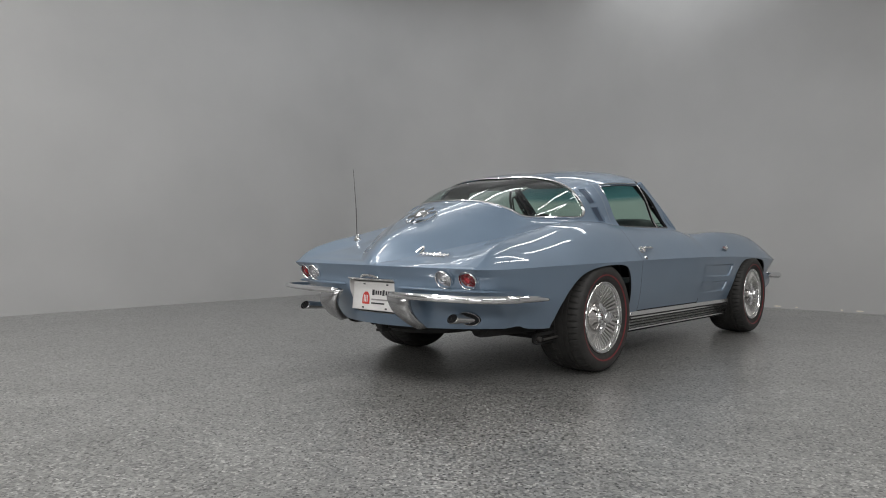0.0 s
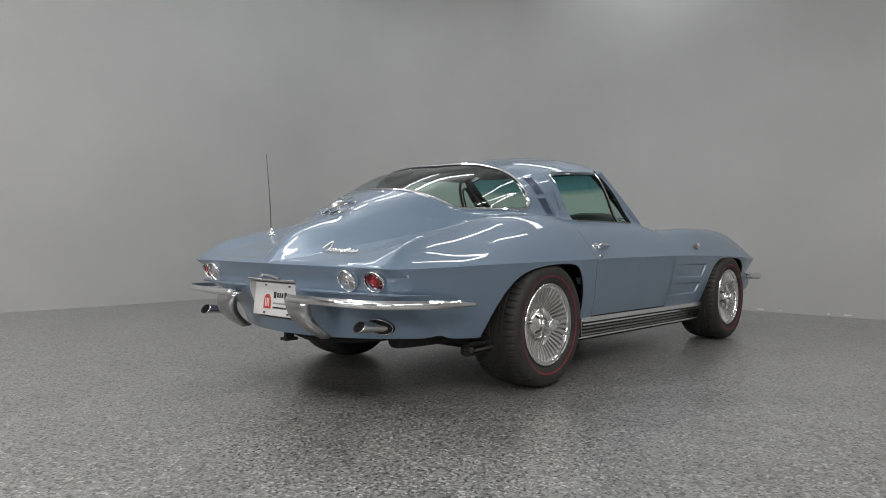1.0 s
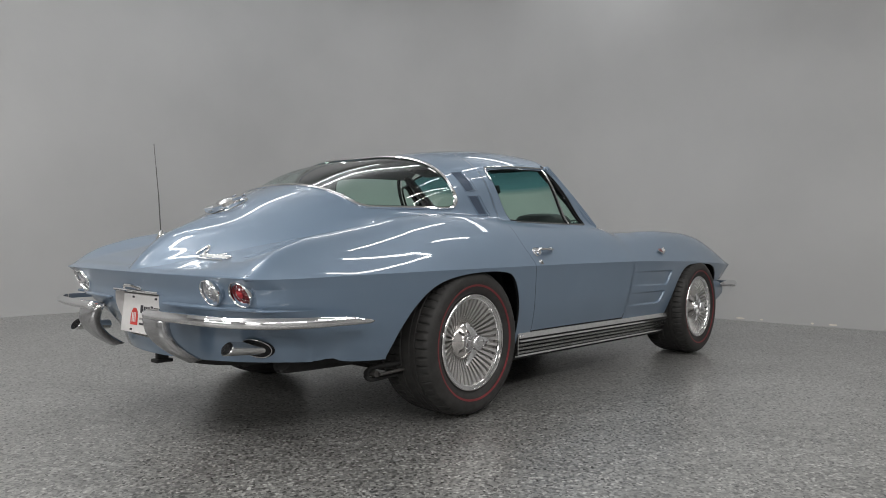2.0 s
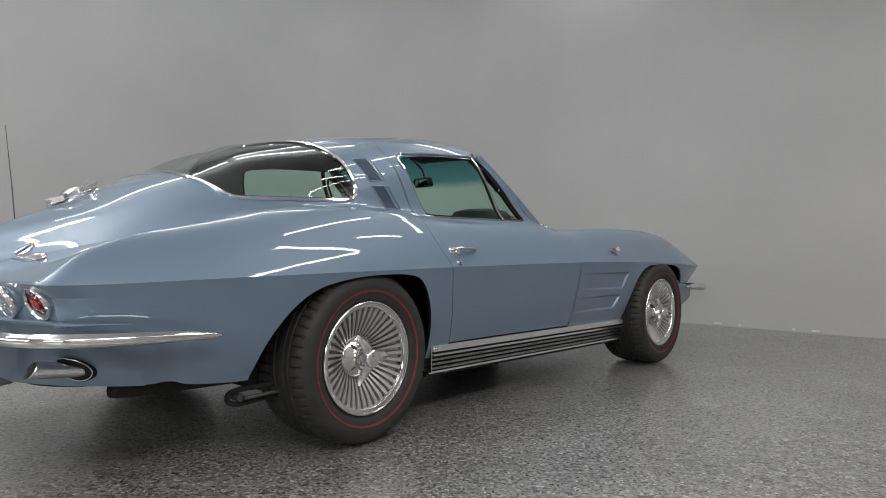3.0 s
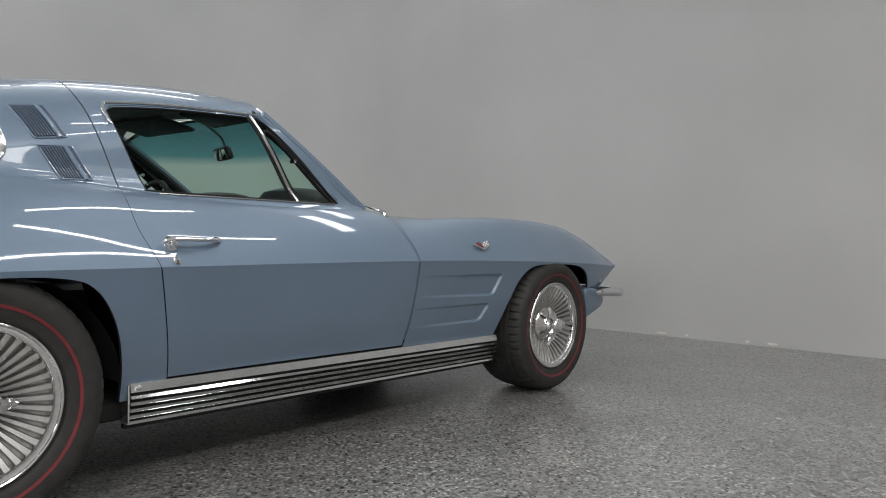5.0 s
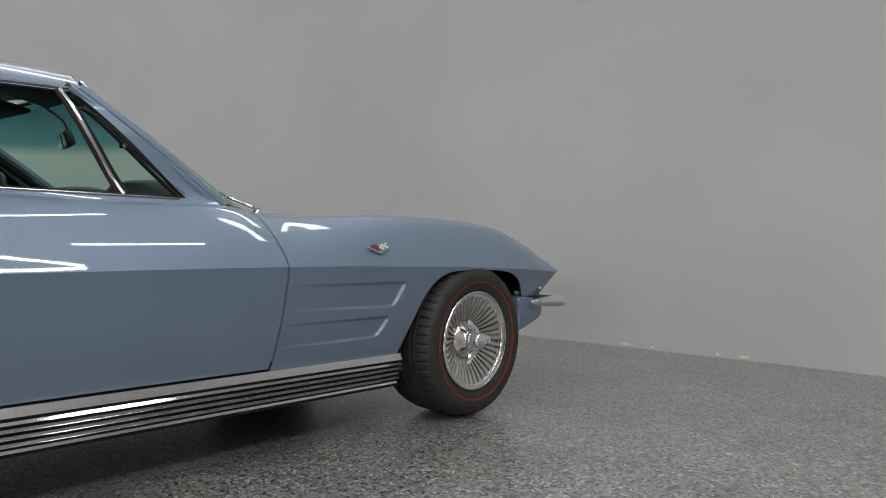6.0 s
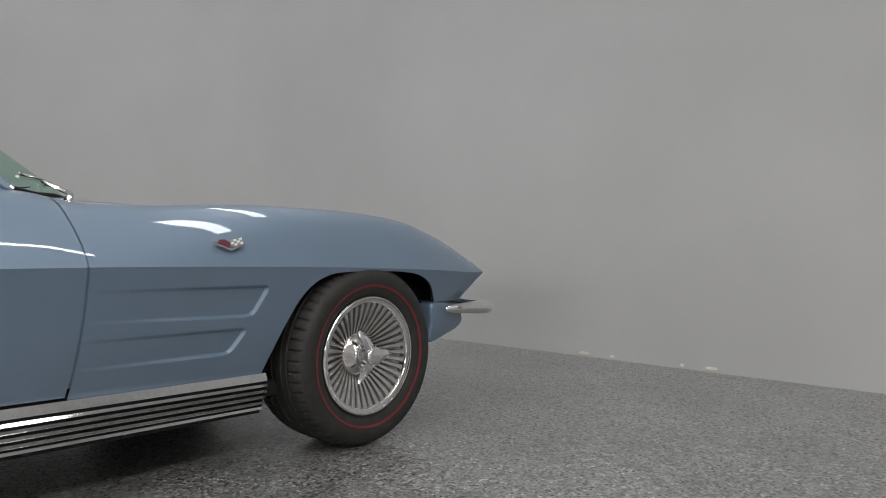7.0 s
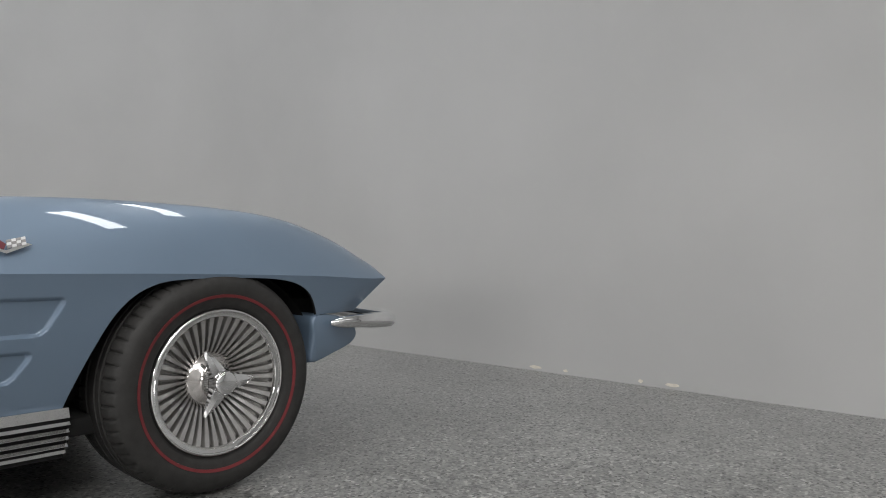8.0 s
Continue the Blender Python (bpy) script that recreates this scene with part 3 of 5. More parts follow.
def lower_body():
    """The right side below the crease, from the middle of the tail to the middle of the nose."""
    t = np.linspace(0, 1, 40)
    rear = REAR + (TAIL - REAR) * t ** 2
    front = NOSE + (CORNER - NOSE) * t[::-1] ** 2
    xs = np.unique(np.r_[rear, stations(TAIL, CORNER, ((-0.48, -0.25, 0.006), (0.25, 0.37, 0.006), (1.44, 1.84, 0.008), (1.84, 2.13, 0.0028), (2.78, 2.87, 0.005))), front])
    w = width(xs)
    tx, ty = np.gradient(xs), np.gradient(w)
    ln = np.hypot(tx, ty) + 1e-12
    nx, ny = ty / ln, -tx / ln  # inwards, for the outline at +w
    run = np.r_[0, np.cumsum(np.hypot(np.diff(xs), np.diff(w)))]
    soft = np.exp(-((run[:, None] - run[None]) / 0.07) ** 2) * np.gradient(run)[None]
    nx, ny = soft @ nx, soft @ ny
    ln = np.hypot(nx, ny)
    nx, ny = nx / ln, ny / ln
    v = np.linspace(0, 1, 120)
    zc, zb = crease_z(xs), belly_z(xs)
    z = zc[:, None] + (zb - zc)[:, None] * v[None]
    tuck = tuck_in(v)
    d = np.repeat(tuck[None], len(xs), axis=0)
    # hollow under the tail's edge where the lamps sit
    tail = np.clip((-0.98 - xs) / 0.07, 0, 1)[:, None]
    d = d + tail * 0.016 * np.exp(-((z - 0.565) / 0.045) ** 2)
    lean = np.clip((xs - 2.9) / 0.27, 0, 1)
    X = xs[:, None] + nx[:, None] * d - 1.1 * (lean * lean * (3 - 2 * lean))[:, None] * (zc[:, None] - z)
    Y = w[:, None] + ny[:, None] * d
    turn = np.clip((-0.6 - xs) / 0.485, 0, 1)[:, None]
    X = X + undercut(w[:, None], v[None]) * turn * turn * (3 - 2 * turn)
    for gill in (GILL_1, GILL_2):
        s = inside(gill, X, z)
        x0, x1 = min(p[0] for p in gill), max(p[0] for p in gill)
        ramp = np.clip((X - x0 - 0.02) / (x1 - x0 - 0.1), 0, 1)
        k = np.clip(s / 0.0095, 0, 1)
        Y = Y - 0.0115 * ramp ** 1.3 * k * k * (3 - 2 * k)
    P = np.stack([X, -np.maximum(Y, 0), z], axis=-1)
    V, F = grid(P)
    return V, [f[::-1] for f in F]


def upper_body():
    t = np.linspace(0, 1, 40)
    xs = np.unique(np.r_[REAR + (TAIL - REAR) * t ** 2, stations(TAIL, CORNER), NOSE + (CORNER - NOSE) * t[::-1] ** 2])
    u = np.linspace(0, 1, 90) ** 1.0
    w = width(xs)
    Y = w[:, None] * (1 - u[None])
    # crowd the rows towards the crest
    A = np.minimum(crest_in(xs), w * 0.5)[:, None]
    a = np.where(u[None] < 0.45, A * (u[None] / 0.45), A + (w[:, None] - A) * ((u[None] - 0.45) / 0.55))
    Y = w[:, None] - a
    X = np.broadcast_to(xs[:, None], Y.shape)
    return grid(np.stack([X, -Y, upper_z(X, Y)], axis=-1))


def greenhouse():
    xs = np.unique(np.r_[np.linspace(-1.13, 1.5, 230), np.linspace(0.9, 1.45, 90)])
    v = np.linspace(0, 1, 110)
    X, Vv = np.meshgrid(xs, v, indexing="ij")
    Y, Z = roof(X, Vv)
    VF = grid(np.stack([X, -Y, Z], axis=-1))
    return clip(VF, lambda x, y, z: screen_x(y, z) - x)


def rear_glass_field(x, y, z):
    """Above zero on the rear glass."""
    y = np.abs(y)
    front = np.interp(z, [0.90, 0.925, 0.97, 1.04, 1.085, 1.11, 1.13, 1.16, 1.2], [0.11, 0.14, 0.148, 0.128, 0.112, 0.1, 0.094, 0.088, 0.085]) - 0.05 * np.clip(1 - y / 0.42, 0, 1)
    back = np.interp(y, [0, 0.12, 0.25, 0.34, 0.42, 0.47, 0.6], [-0.455, -0.452, -0.44, -0.425, -0.40, -0.385, -0.36])
    a, b, c = front - x, x - back, z - (0.905 + 0.02 * np.clip(x, -0.4, 0.2))
    k = 0.014
    h = -k * np.log(np.exp(-a / k) + np.exp(-b / k) + np.exp(-c / k))
    return h


def offset(VF, d):
    """A mesh moved along its vertex normals."""
    V, F = np.asarray(VF[0], float), VF[1]
    N = np.zeros_like(V)
    for f in F:
        a, b, c = V[f[0]], V[f[1]], V[f[2]]
        n = np.cross(b - a, c - a)
        for i in f:
            N[i] += n
    N /= np.linalg.norm(N, axis=1)[:, None] + 1e-12
    return V + d * N, F


GAP = 0.0017


def gap(x):
    """Half the seam round the door, wider along its front edge."""
    return np.where(np.asarray(x) > 1.2, 0.0036, GAP)


car = tagged(new("coupe"), "silver-blue metallic vintage fastback sports coupe on redline tyres", "car")

low, up, top = lower_body(), upper_body(), greenhouse()


def arch_free(x, y, z):
    s = np.maximum(inside(ARCH_R, x, z), inside(ARCH_F, x, z))
    return np.where(np.abs(y) > 0.45, -s, 1.0)


low = clip(low, arch_free)
# the nose ends above the bumper; the valance below it is its own moulding
low = clip(low, lambda x, y, z: np.where(x > 2.6, np.maximum(z - 0.488, 2.864 - x), 1.0))
low = clip(low, lambda x, y, z: np.where(x < -0.9, np.maximum(np.abs(y) - 0.176, np.abs(z - 0.464) - 0.092), 1.0))


def panel(VF, inner, outer):
    return clip(VF, outer), clip(VF, inner)


def door_field(x, y, z):
    s = inside(DOOR, x, z)
    return np.where(np.abs(y) > 0.30, s, -0.5)


low_door = clip(clip(low, lambda x, y, z: door_field(x, y, z) - gap(x)), lambda x, y, z: z - 0.3235 + 0.0094 * (x - 0.395))
low_rest = clip(low, lambda x, y, z: -door_field(x, y, z) - gap(x))
cabin = pchip({-0.5: 0.0, -0.35: 0.3, -0.2: 0.47, 0.0: 0.53, 0.5: 0.56, 1.3: 0.56, 1.40: 0.545, 1.5: 0.45, 1.6: 0.31, 1.7: 0.08, 1.71: 0.0})


def not_cabin(x, y, z):
    y = np.abs(y)
    return np.where((x > -0.5) & (x < 1.71), y - cabin(x), 0.3)


up = clip(up, not_cabin)
up_door = clip(up, lambda x, y, z: door_field(x, y, z) - gap(x) * 0.6)
up_rest = clip(up, lambda x, y, z: -door_field(x, y, z) - gap(x) * 0.6)
hood_line = lambda x, y, z: np.minimum(x - 1.62 - 0.12 * (1 - (np.abs(y) / 0.5) ** 2), 0.50 - np.abs(y))
hood_half = clip(up_rest, lambda x, y, z: hood_line(x, y, z) - GAP)
up_rest = clip(up_rest, lambda x, y, z: -hood_line(x, y, z) - GAP)

window_field = lambda x, y, z: np.where(np.abs(y) > 0.3, inside(WINDOW, x, z), -0.5)
door_glass_half = clip(top, window_field)
rear_glass_half = clip(top, rear_glass_field)
top = clip(top, lambda x, y, z: -window_field(x, y, z))
top = clip(top, lambda x, y, z: -rear_glass_field(x, y, z))
frame_half = clip(clip(top, lambda x, y, z: door_field(x, y, z) - GAP), lambda x, y, z: np.abs(y) - 0.36)
top_rest = clip(top, lambda x, y, z: np.maximum(-door_field(x, y, z) - GAP, 0.36 - GAP * 2 - np.abs(y)))

front_of = lambda x, y, z: x - 0.95
part("rear_body", join(whole(clip(low_rest, lambda x, y, z: 0.95 - x)), whole(clip(up_rest, lambda x, y, z: 0.95 - x))), PAINT, car, fix=False)
part("front_body", join(whole(clip(low_rest, front_of)), whole(clip(up_rest, front_of))), PAINT, car)
part("hood", whole(hood_half), PAINT, car)
part("roof", whole(top_rest), PAINT, car)
DOORS = []
for name, flip in (("door", False), ("door", True)):
    m = join(low_door, up_door, frame_half)
    DOORS.append(part(name, mirrored(m) if flip else m, PAINT, car))

# painted jamb behind the wide seam ahead of the door
jamb = clip(clip(join(low, up), lambda x, y, z: 0.03 - np.abs(door_field(x, y, z))), lambda x, y, z: np.minimum(x - 1.3, z - 0.335))
jamb = offset(jamb, -0.0035)
for side in (jamb, mirrored(jamb)):
    part("door_jamb", side, PAINT, car)

# dark shell behind wheel housings, underside and panel gaps; it stands for gap shade
part("inner_shell", whole(offset(join(low, clip(up, lambda x, y, z: np.abs(y) - 0.3)), -0.012)), UNDER, car)
lining = clip(clip(greenhouse(), lambda x, y, z: -window_field(x, y, z) - 0.006), lambda x, y, z: -rear_glass_field(x, y, z) - 0.006)
lining = clip(lining, lambda x, y, z: x + 0.6)
part("headliner", whole(offset(lining, -0.016)), HEADLINER, car, "dark vinyl headliner and pillar trim")

# rear glass and its chrome surround
rear_glass = whole(rear_glass_half)
rg = part("rear_window", offset(rear_glass, -0.004), GLASS, car, "one-piece wraparound rear window, green tint")
rg.visible_shadow = False
loop = even(rims(rear_glass)[0], 0.012, closed=True)
for _ in range(6):
    loop = (np.roll(loop, 1, 0) + 2 * loop + np.roll(loop, -1, 0)) / 4
part("window_trim", tube(loop, 0.011, closed=True, flat=0.8), CHROME, rg, "polished chrome window surround")

for door, flip in zip(DOORS, (False, True)):
    fix = mirrored if flip else (lambda q: q)
    main = clip(door_glass_half, lambda x, y, z: 0.925 + (1.15 - z) * 0.50 - 0.007 - x)
    vent = clip(door_glass_half, lambda x, y, z: x - 0.925 - (1.15 - z) * 0.50 - 0.007)
    for nm, g in (("door_window", main), ("vent_window", vent)):
        pane = part(nm, fix(offset(g, -0.012)), SIDE_GLASS, door)
        pane.visible_shadow = False
    loop = even(rims(welded(door_glass_half))[0], 0.012, closed=True)
    part("weather_seal", fix(tube(loop + np.array((0, 0.008, 0)), 0.007, closed=True)), BLACK, door, "black rubber seal")
    upper = [on_side(x, z, 0.004) for x, z in smooth_line([(0.434, 1.062), (0.425, 1.08), (0.419, 1.098), (0.426, 1.121), (0.452, 1.132), (0.65, 1.15), (0.95, 1.162)], 8)]
    part("window_trim", fix(tube(even(upper, 0.012), 0.0048, flat=0.8)), CHROME, door, "thin bright window moulding")
    bar = [on_side(0.925 + (1.15 - z) * 0.50, z, 0.002) for z in np.linspace(0.86, 1.152, 14)]
    part("divider_bar", fix(tube(bar, 0.0068)), SATIN, door, "bright division bar")
    seal = [on_side(0.925 + (1.15 - z) * 0.50 - 0.012, z, -0.001) for z in np.linspace(0.86, 1.148, 14)]
    part("divider_seal", fix(tube(seal, 0.0055)), BLACK, door, "black rubber channel")
    sill = [on_side(x, 0.8575, 0.002) for x in np.linspace(0.55, 1.245, 30)]
    part("belt_moulding", fix(tube(sill, 0.0035)), SATIN, door)
    vb = [on_side(x, z, -0.006) for x, z in smooth_line([(1.085, 0.865), (1.02, 0.99), (0.968, 1.10), (1.04, 1.07), (1.16, 0.965), (1.27, 0.872)], 6)]
    part("vent_frame", fix(tube(even(vb, 0.012), 0.006)), BLACK, door)
    front = [on_side(x, z, -0.012) for x, z in smooth_line([(0.985, 1.112), (1.05, 1.05), (1.14, 0.967), (1.25, 0.866)], 6)]
    part("vent_post", fix(tube(even(front, 0.012), 0.010, flat=0.7)), BLACK, door, "black vent window post")
    catch = [on_side(1.092, 1.008, o) for o in (-0.03, -0.016, -0.004)]
    part("vent_catch", fix(tube(catch, 0.007)), CHROME, door)
    # handle and lock
    base = [(0.482, 0, 0.713), (0.505, 0, 0.722), (0.545, 0, 0.7225), (0.60, 0, 0.721), (0.648, 0, 0.72), (0.672, 0, 0.718)]
    def hug(p, out):
        y = np.interp(p[2], upper_z(np.full(60, p[0]), np.linspace(0.79, 0.6, 60)), np.linspace(0.79, 0.6, 60))
        return (p[0], -float(y) - out, p[2])
    grip = smooth_line([hug(p, o) for p, o in zip(base, (0.012, 0.030, 0.037, 0.034, 0.022, 0.004))], 6)
    q = np.linspace(0, 1, len(grip))
    h = part("door_handle", fix(tube(grip, np.interp(q, [0, 0.1, 0.25, 0.6, 0.9, 1], [0.007, 0.012, 0.0125, 0.011, 0.0085, 0.006]), sides=12, flat=0.62)), CHROME, door, "chrome pull handle with a push button")
    part("handle_boss", fix(tube([hug((0.508, 0, 0.707), o) for o in (-0.006, 0.004, 0.012, 0.014)], [0.024, 0.0235, 0.019, 0.012], sides=20)), CHROME, h)
    part("push_button", fix(tube([hug((0.508, 0, 0.707), o) for o in (0.010, 0.024, 0.028, 0.029)], [0.0125, 0.0125, 0.010, 0.004], sides=18)), CHROME, h)
    part("handle_foot", fix(tube([hug((0.664, 0, 0.718), o) for o in (-0.004, 0.005, 0.012)], [0.013, 0.011, 0.007], sides=14)), CHROME, h)
    lock = part("door_lock", fix(tube([hug((0.512, 0, 0.660), o) for o in (-0.004, 0.005, 0.009, 0.010)], [0.0125, 0.012, 0.009, 0.004], sides=16)), CHROME, door, "round chrome key lock")
    part("keyhole_cover", fix(tube([hug((0.512, 0, 0.664), 0.011), hug((0.513, 0, 0.650), 0.011)], 0.003, sides=8)), STEEL, lock)

# windscreen, its shade band and frame
yy = np.linspace(-0.56, 0.56, 80)
zz = np.linspace(0.838, 1.235, 60)
Yg, Zg = np.meshgrid(yy, zz, indexing="ij")
limit = np.interp(Zg, [0.838, 0.858, 1.155], [0.57, 0.57, 0.502])
Yg = Yg / 0.56 * limit
ws = grid(np.stack([screen_x(Yg, Zg), Yg, Zg], axis=-1))
headz = lambda y: np.interp(np.abs(y), [0, 0.2, 0.39, 0.5], [1.232, 1.228, 1.205, 1.15])
ws = clip(ws, lambda x, y, z: headz(y) - z)
g = part("windscreen", ws, SCREEN, car, "curved windscreen, clear green with a darker blue-green band along the top")
g.visible_shadow = False
for e in (-1, 1):
    pil = [(float(screen_x(y, z)) - 0.012, e * (y + 0.004), z) for z, y in zip(np.linspace(0.845, 1.165, 20), np.linspace(0.575, 0.505, 20))]
    part("windscreen_pillar", tube(pil, 0.017, flat=1.15), PAINT, car)
    part("pillar_trim", tube([(x + 0.014, y + e * 0.003, z) for x, y, z in pil], 0.008), CHROME, car, "bright windscreen moulding")
    part("pillar_lining", tube([(x - 0.034, y - e * 0.022, z) for x, y, z in pil], 0.021), TRIM, car, "black vinyl pillar lining")
    part("pillar_cover", tube([(x - 0.024, y + e * 0.002, z) for x, y, z in pil], 0.013), PAINT, car)
head = [(float(screen_x(y, headz(y))) - 0.004, y, float(headz(y)) + 0.002) for y in np.linspace(-0.5, 0.5, 50)]
part("header_trim", tube(head, 0.009), CHROME, car)
cowl = [(float(screen_x(y, 0.85)) + 0.006, y, float(upper_z(float(screen_x(y, 0.85)), y)) + 0.004) for y in np.linspace(-0.57, 0.57, 60)]
part("cowl_seal", tube(cowl, 0.006), BLACK, car)

# ---- wheels ----
def wheel_meshes():
    n = 336
    # tyre: a turned section with grooves, shoulder blocks pushed in and out
    prof = [(0.2105, -0.090), (0.216, -0.0965), (0.220, -0.100), (0.231, -0.104), (0.257, -0.112), (0.275, -0.1125), (0.290, -0.108), (0.302, -0.098), (0.310, -0.085), (0.3145, -0.071), (0.316, -0.06)]
    tread = [0.3165, 0.3165, 0.3125, 0.3125, 0.318, 0.318, 0.314, 0.314, 0.3185, 0.3185]
    ty = [-0.056, -0.048, -0.046, -0.043, -0.041, -0.022, -0.020, -0.016, -0.014, 0.0]
    right = prof + list(zip(tread, ty))
    left = [(r, -a * 1.6) for r, a in right[::-1]]
    prof = right + left[1:]
    V, F = lathe(prof, n, "y")
    V = V.copy()
    m = len(prof)
    for i, (r, a) in enumerate(prof):
        if 0.3075 < r and 0.047 < abs(a):
            for k in range(n):
                if k % 6 == 0:
                    V[i * n + k] *= (0.978, 1, 0.978)
    tyre = V, F
    red = lathe([(0.2405, -0.1040), (0.2410, -0.1088), (0.2490, -0.1112), (0.2500, -0.1070)], 96, "y")
    rim = lathe([(0.2165, -0.06), (0.2165, -0.094), (0.214, -0.100), (0.2105, -0.104), (0.207, -0.105), (0.2045, -0.1035), (0.2035, -0.099), (0.198, -0.0965), (0.1925, -0.096), (0.190, -0.093), (0.188, -0.084), (0.185, -0.06), (0.182, 0.03)], 96, "y")
    barrel = lathe([(0.199, -0.072), (0.17, -0.060), (0.13, -0.042), (0.10, -0.028), (0.08, -0.020), (0.0, -0.015)], 64, "y")
    hub = lathe([(0.085, -0.01), (0.085, -0.040), (0.083, -0.045), (0.076, -0.052), (0.064, -0.060), (0.053, -0.067), (0.045, -0.075), (0.041, -0.086), (0.041, -0.098)], 56, "y")
    cap = lathe([(0.0, -0.134), (0.018, -0.1335), (0.029, -0.131), (0.034, -0.126), (0.0355, -0.118), (0.0365, -0.104), (0.043, -0.092), (0.046, -0.084), (0.043, -0.078)], 44, "y")
    # one fin: a thin radial blade, deep at the hub, bowed out
    V, F = [], []
    for r in np.linspace(0.080, 0.191, 7):
        k = (r - 0.080) / 0.111
        half = 0.0042 + 0.0056 * k
        ya = -0.038 - 0.050 * k - 0.003 * math.sin(math.pi * k)
        V += [(r, ya + 0.006, -half), (r, ya, -half * 0.72), (r, ya, half * 0.72), (r, ya + 0.006, half), (r, ya + 0.020, half * 0.9), (r, ya + 0.020, -half * 0.9)]
    for i in range(6):
        for k in range(6):
            F.append((i * 6 + k, i * 6 + (k + 1) % 6, (i + 1) * 6 + (k + 1) % 6, (i + 1) * 6 + k))
    F += [tuple(range(6)), tuple(reversed(range(36, 42)))]
    fin = np.array(V), F
    # one wing of the spinner
    V, F = [], []
    for r, hw, y0, th in ((0.022, 0.027, -0.118, 0.024), (0.046, 0.0235, -0.119, 0.018), (0.068, 0.018, -0.116, 0.013), (0.088, 0.0125, -0.111, 0.009), (0.101, 0.0085, -0.107, 0.007), (0.107, 0.004, -0.105, 0.005)):
        V += [(r, y0 + th, -hw), (r, y0 + 0.004, -hw * 0.8), (r, y0 - 0.002, 0), (r, y0 + 0.004, hw * 0.8), (r, y0 + th, hw)]
    for i in range(5):
        for k in range(5):
            F.append((i * 5 + k, i * 5 + (k + 1) % 5, (i + 1) * 5 + (k + 1) % 5, (i + 1) * 5 + k))
    F += [tuple(range(5)), tuple(reversed(range(25, 30)))]
    wing = np.array(V), F
    return dict(tyre=mesh_of("tyre", tyre, RUBBER), red_line=mesh_of("red_line", red, REDLINE), rim=mesh_of("rim", rim, POLISHED), barrel=mesh_of("barrel", barrel, CAVITY),
                hub=mesh_of("hub", hub, HUB), cap=mesh_of("spinner", cap, CHROME), fin=mesh_of("fin", fin, CAST, fix=True), wing=mesh_of("wing", wing, CHROME, fix=True))


WM = wheel_meshes()
WHEEL_Z, WHEEL_Y = 0.3205, 0.678


def wheel(x, side, spin, out=0.0):
    root = new("wheel")
    root.parent = car
    root["label"] = "finned cast aluminium wheel with three-winged spinner and redline tyre"
    root.matrix_basis = pose(x, side * (WHEEL_Y + out) + (0.11 if side > 0 else 0), WHEEL_Z, 0, spin, 0 if side < 0 else 180)
    t = same_part("tyre", WM["tyre"], root, Matrix.Diagonal((1.009, 1.02, 1.009, 1)))
    same_part("red_line", WM["red_line"], t)
    r = same_part("rim", WM["rim"], root, Matrix.Diagonal((0.983, 1, 0.983, 1)))
    same_part("barrel", WM["barrel"], r)
    same_part("hub", WM["hub"], r)
    s = same_part("spinner", WM["cap"], root)
    for k in range(3):
        same_part("wing", WM["wing"], s, pose(0, 0, 0, 0, 120 * k - 2, 0))
    for k in range(40):
        same_part("fin", WM["fin"], r, pose(0, 0, 0, 0, 9 * k, 0))


wheel(0.01, -1, 0)
wheel(WHEELBASE - 0.006, -1, 2, 0.018)
wheel(0.01, 1, 40)
wheel(WHEELBASE - 0.006, 1, 75, 0.018)

# wheel housings
for x in (0, WHEELBASE):
    for e in (-1, 1):
        n = 30
        prof = [(0.432, 0.715), (0.432, 0.42), (0.1, 0.42)]
        cx = x - 0.032 if x == 0 else x - 0.028
        V, F = [], []
        for r, y in prof:
            for w in np.linspace(math.radians(0), math.radians(180), n):
                V.append((cx + r * 0.98 * math.cos(w), e * y, min(WHEEL_Z + r * 0.8 * math.sin(w), 0.606) if r > 0.2 else WHEEL_Z + r * math.sin(w)))
        for i in range(2):
            F += [(i * n + k, i * n + k + 1, (i + 1) * n + k + 1, (i + 1) * n + k) for k in range(n - 1)]
        part("wheel_housing", (np.array(V), F), UNDER, car)

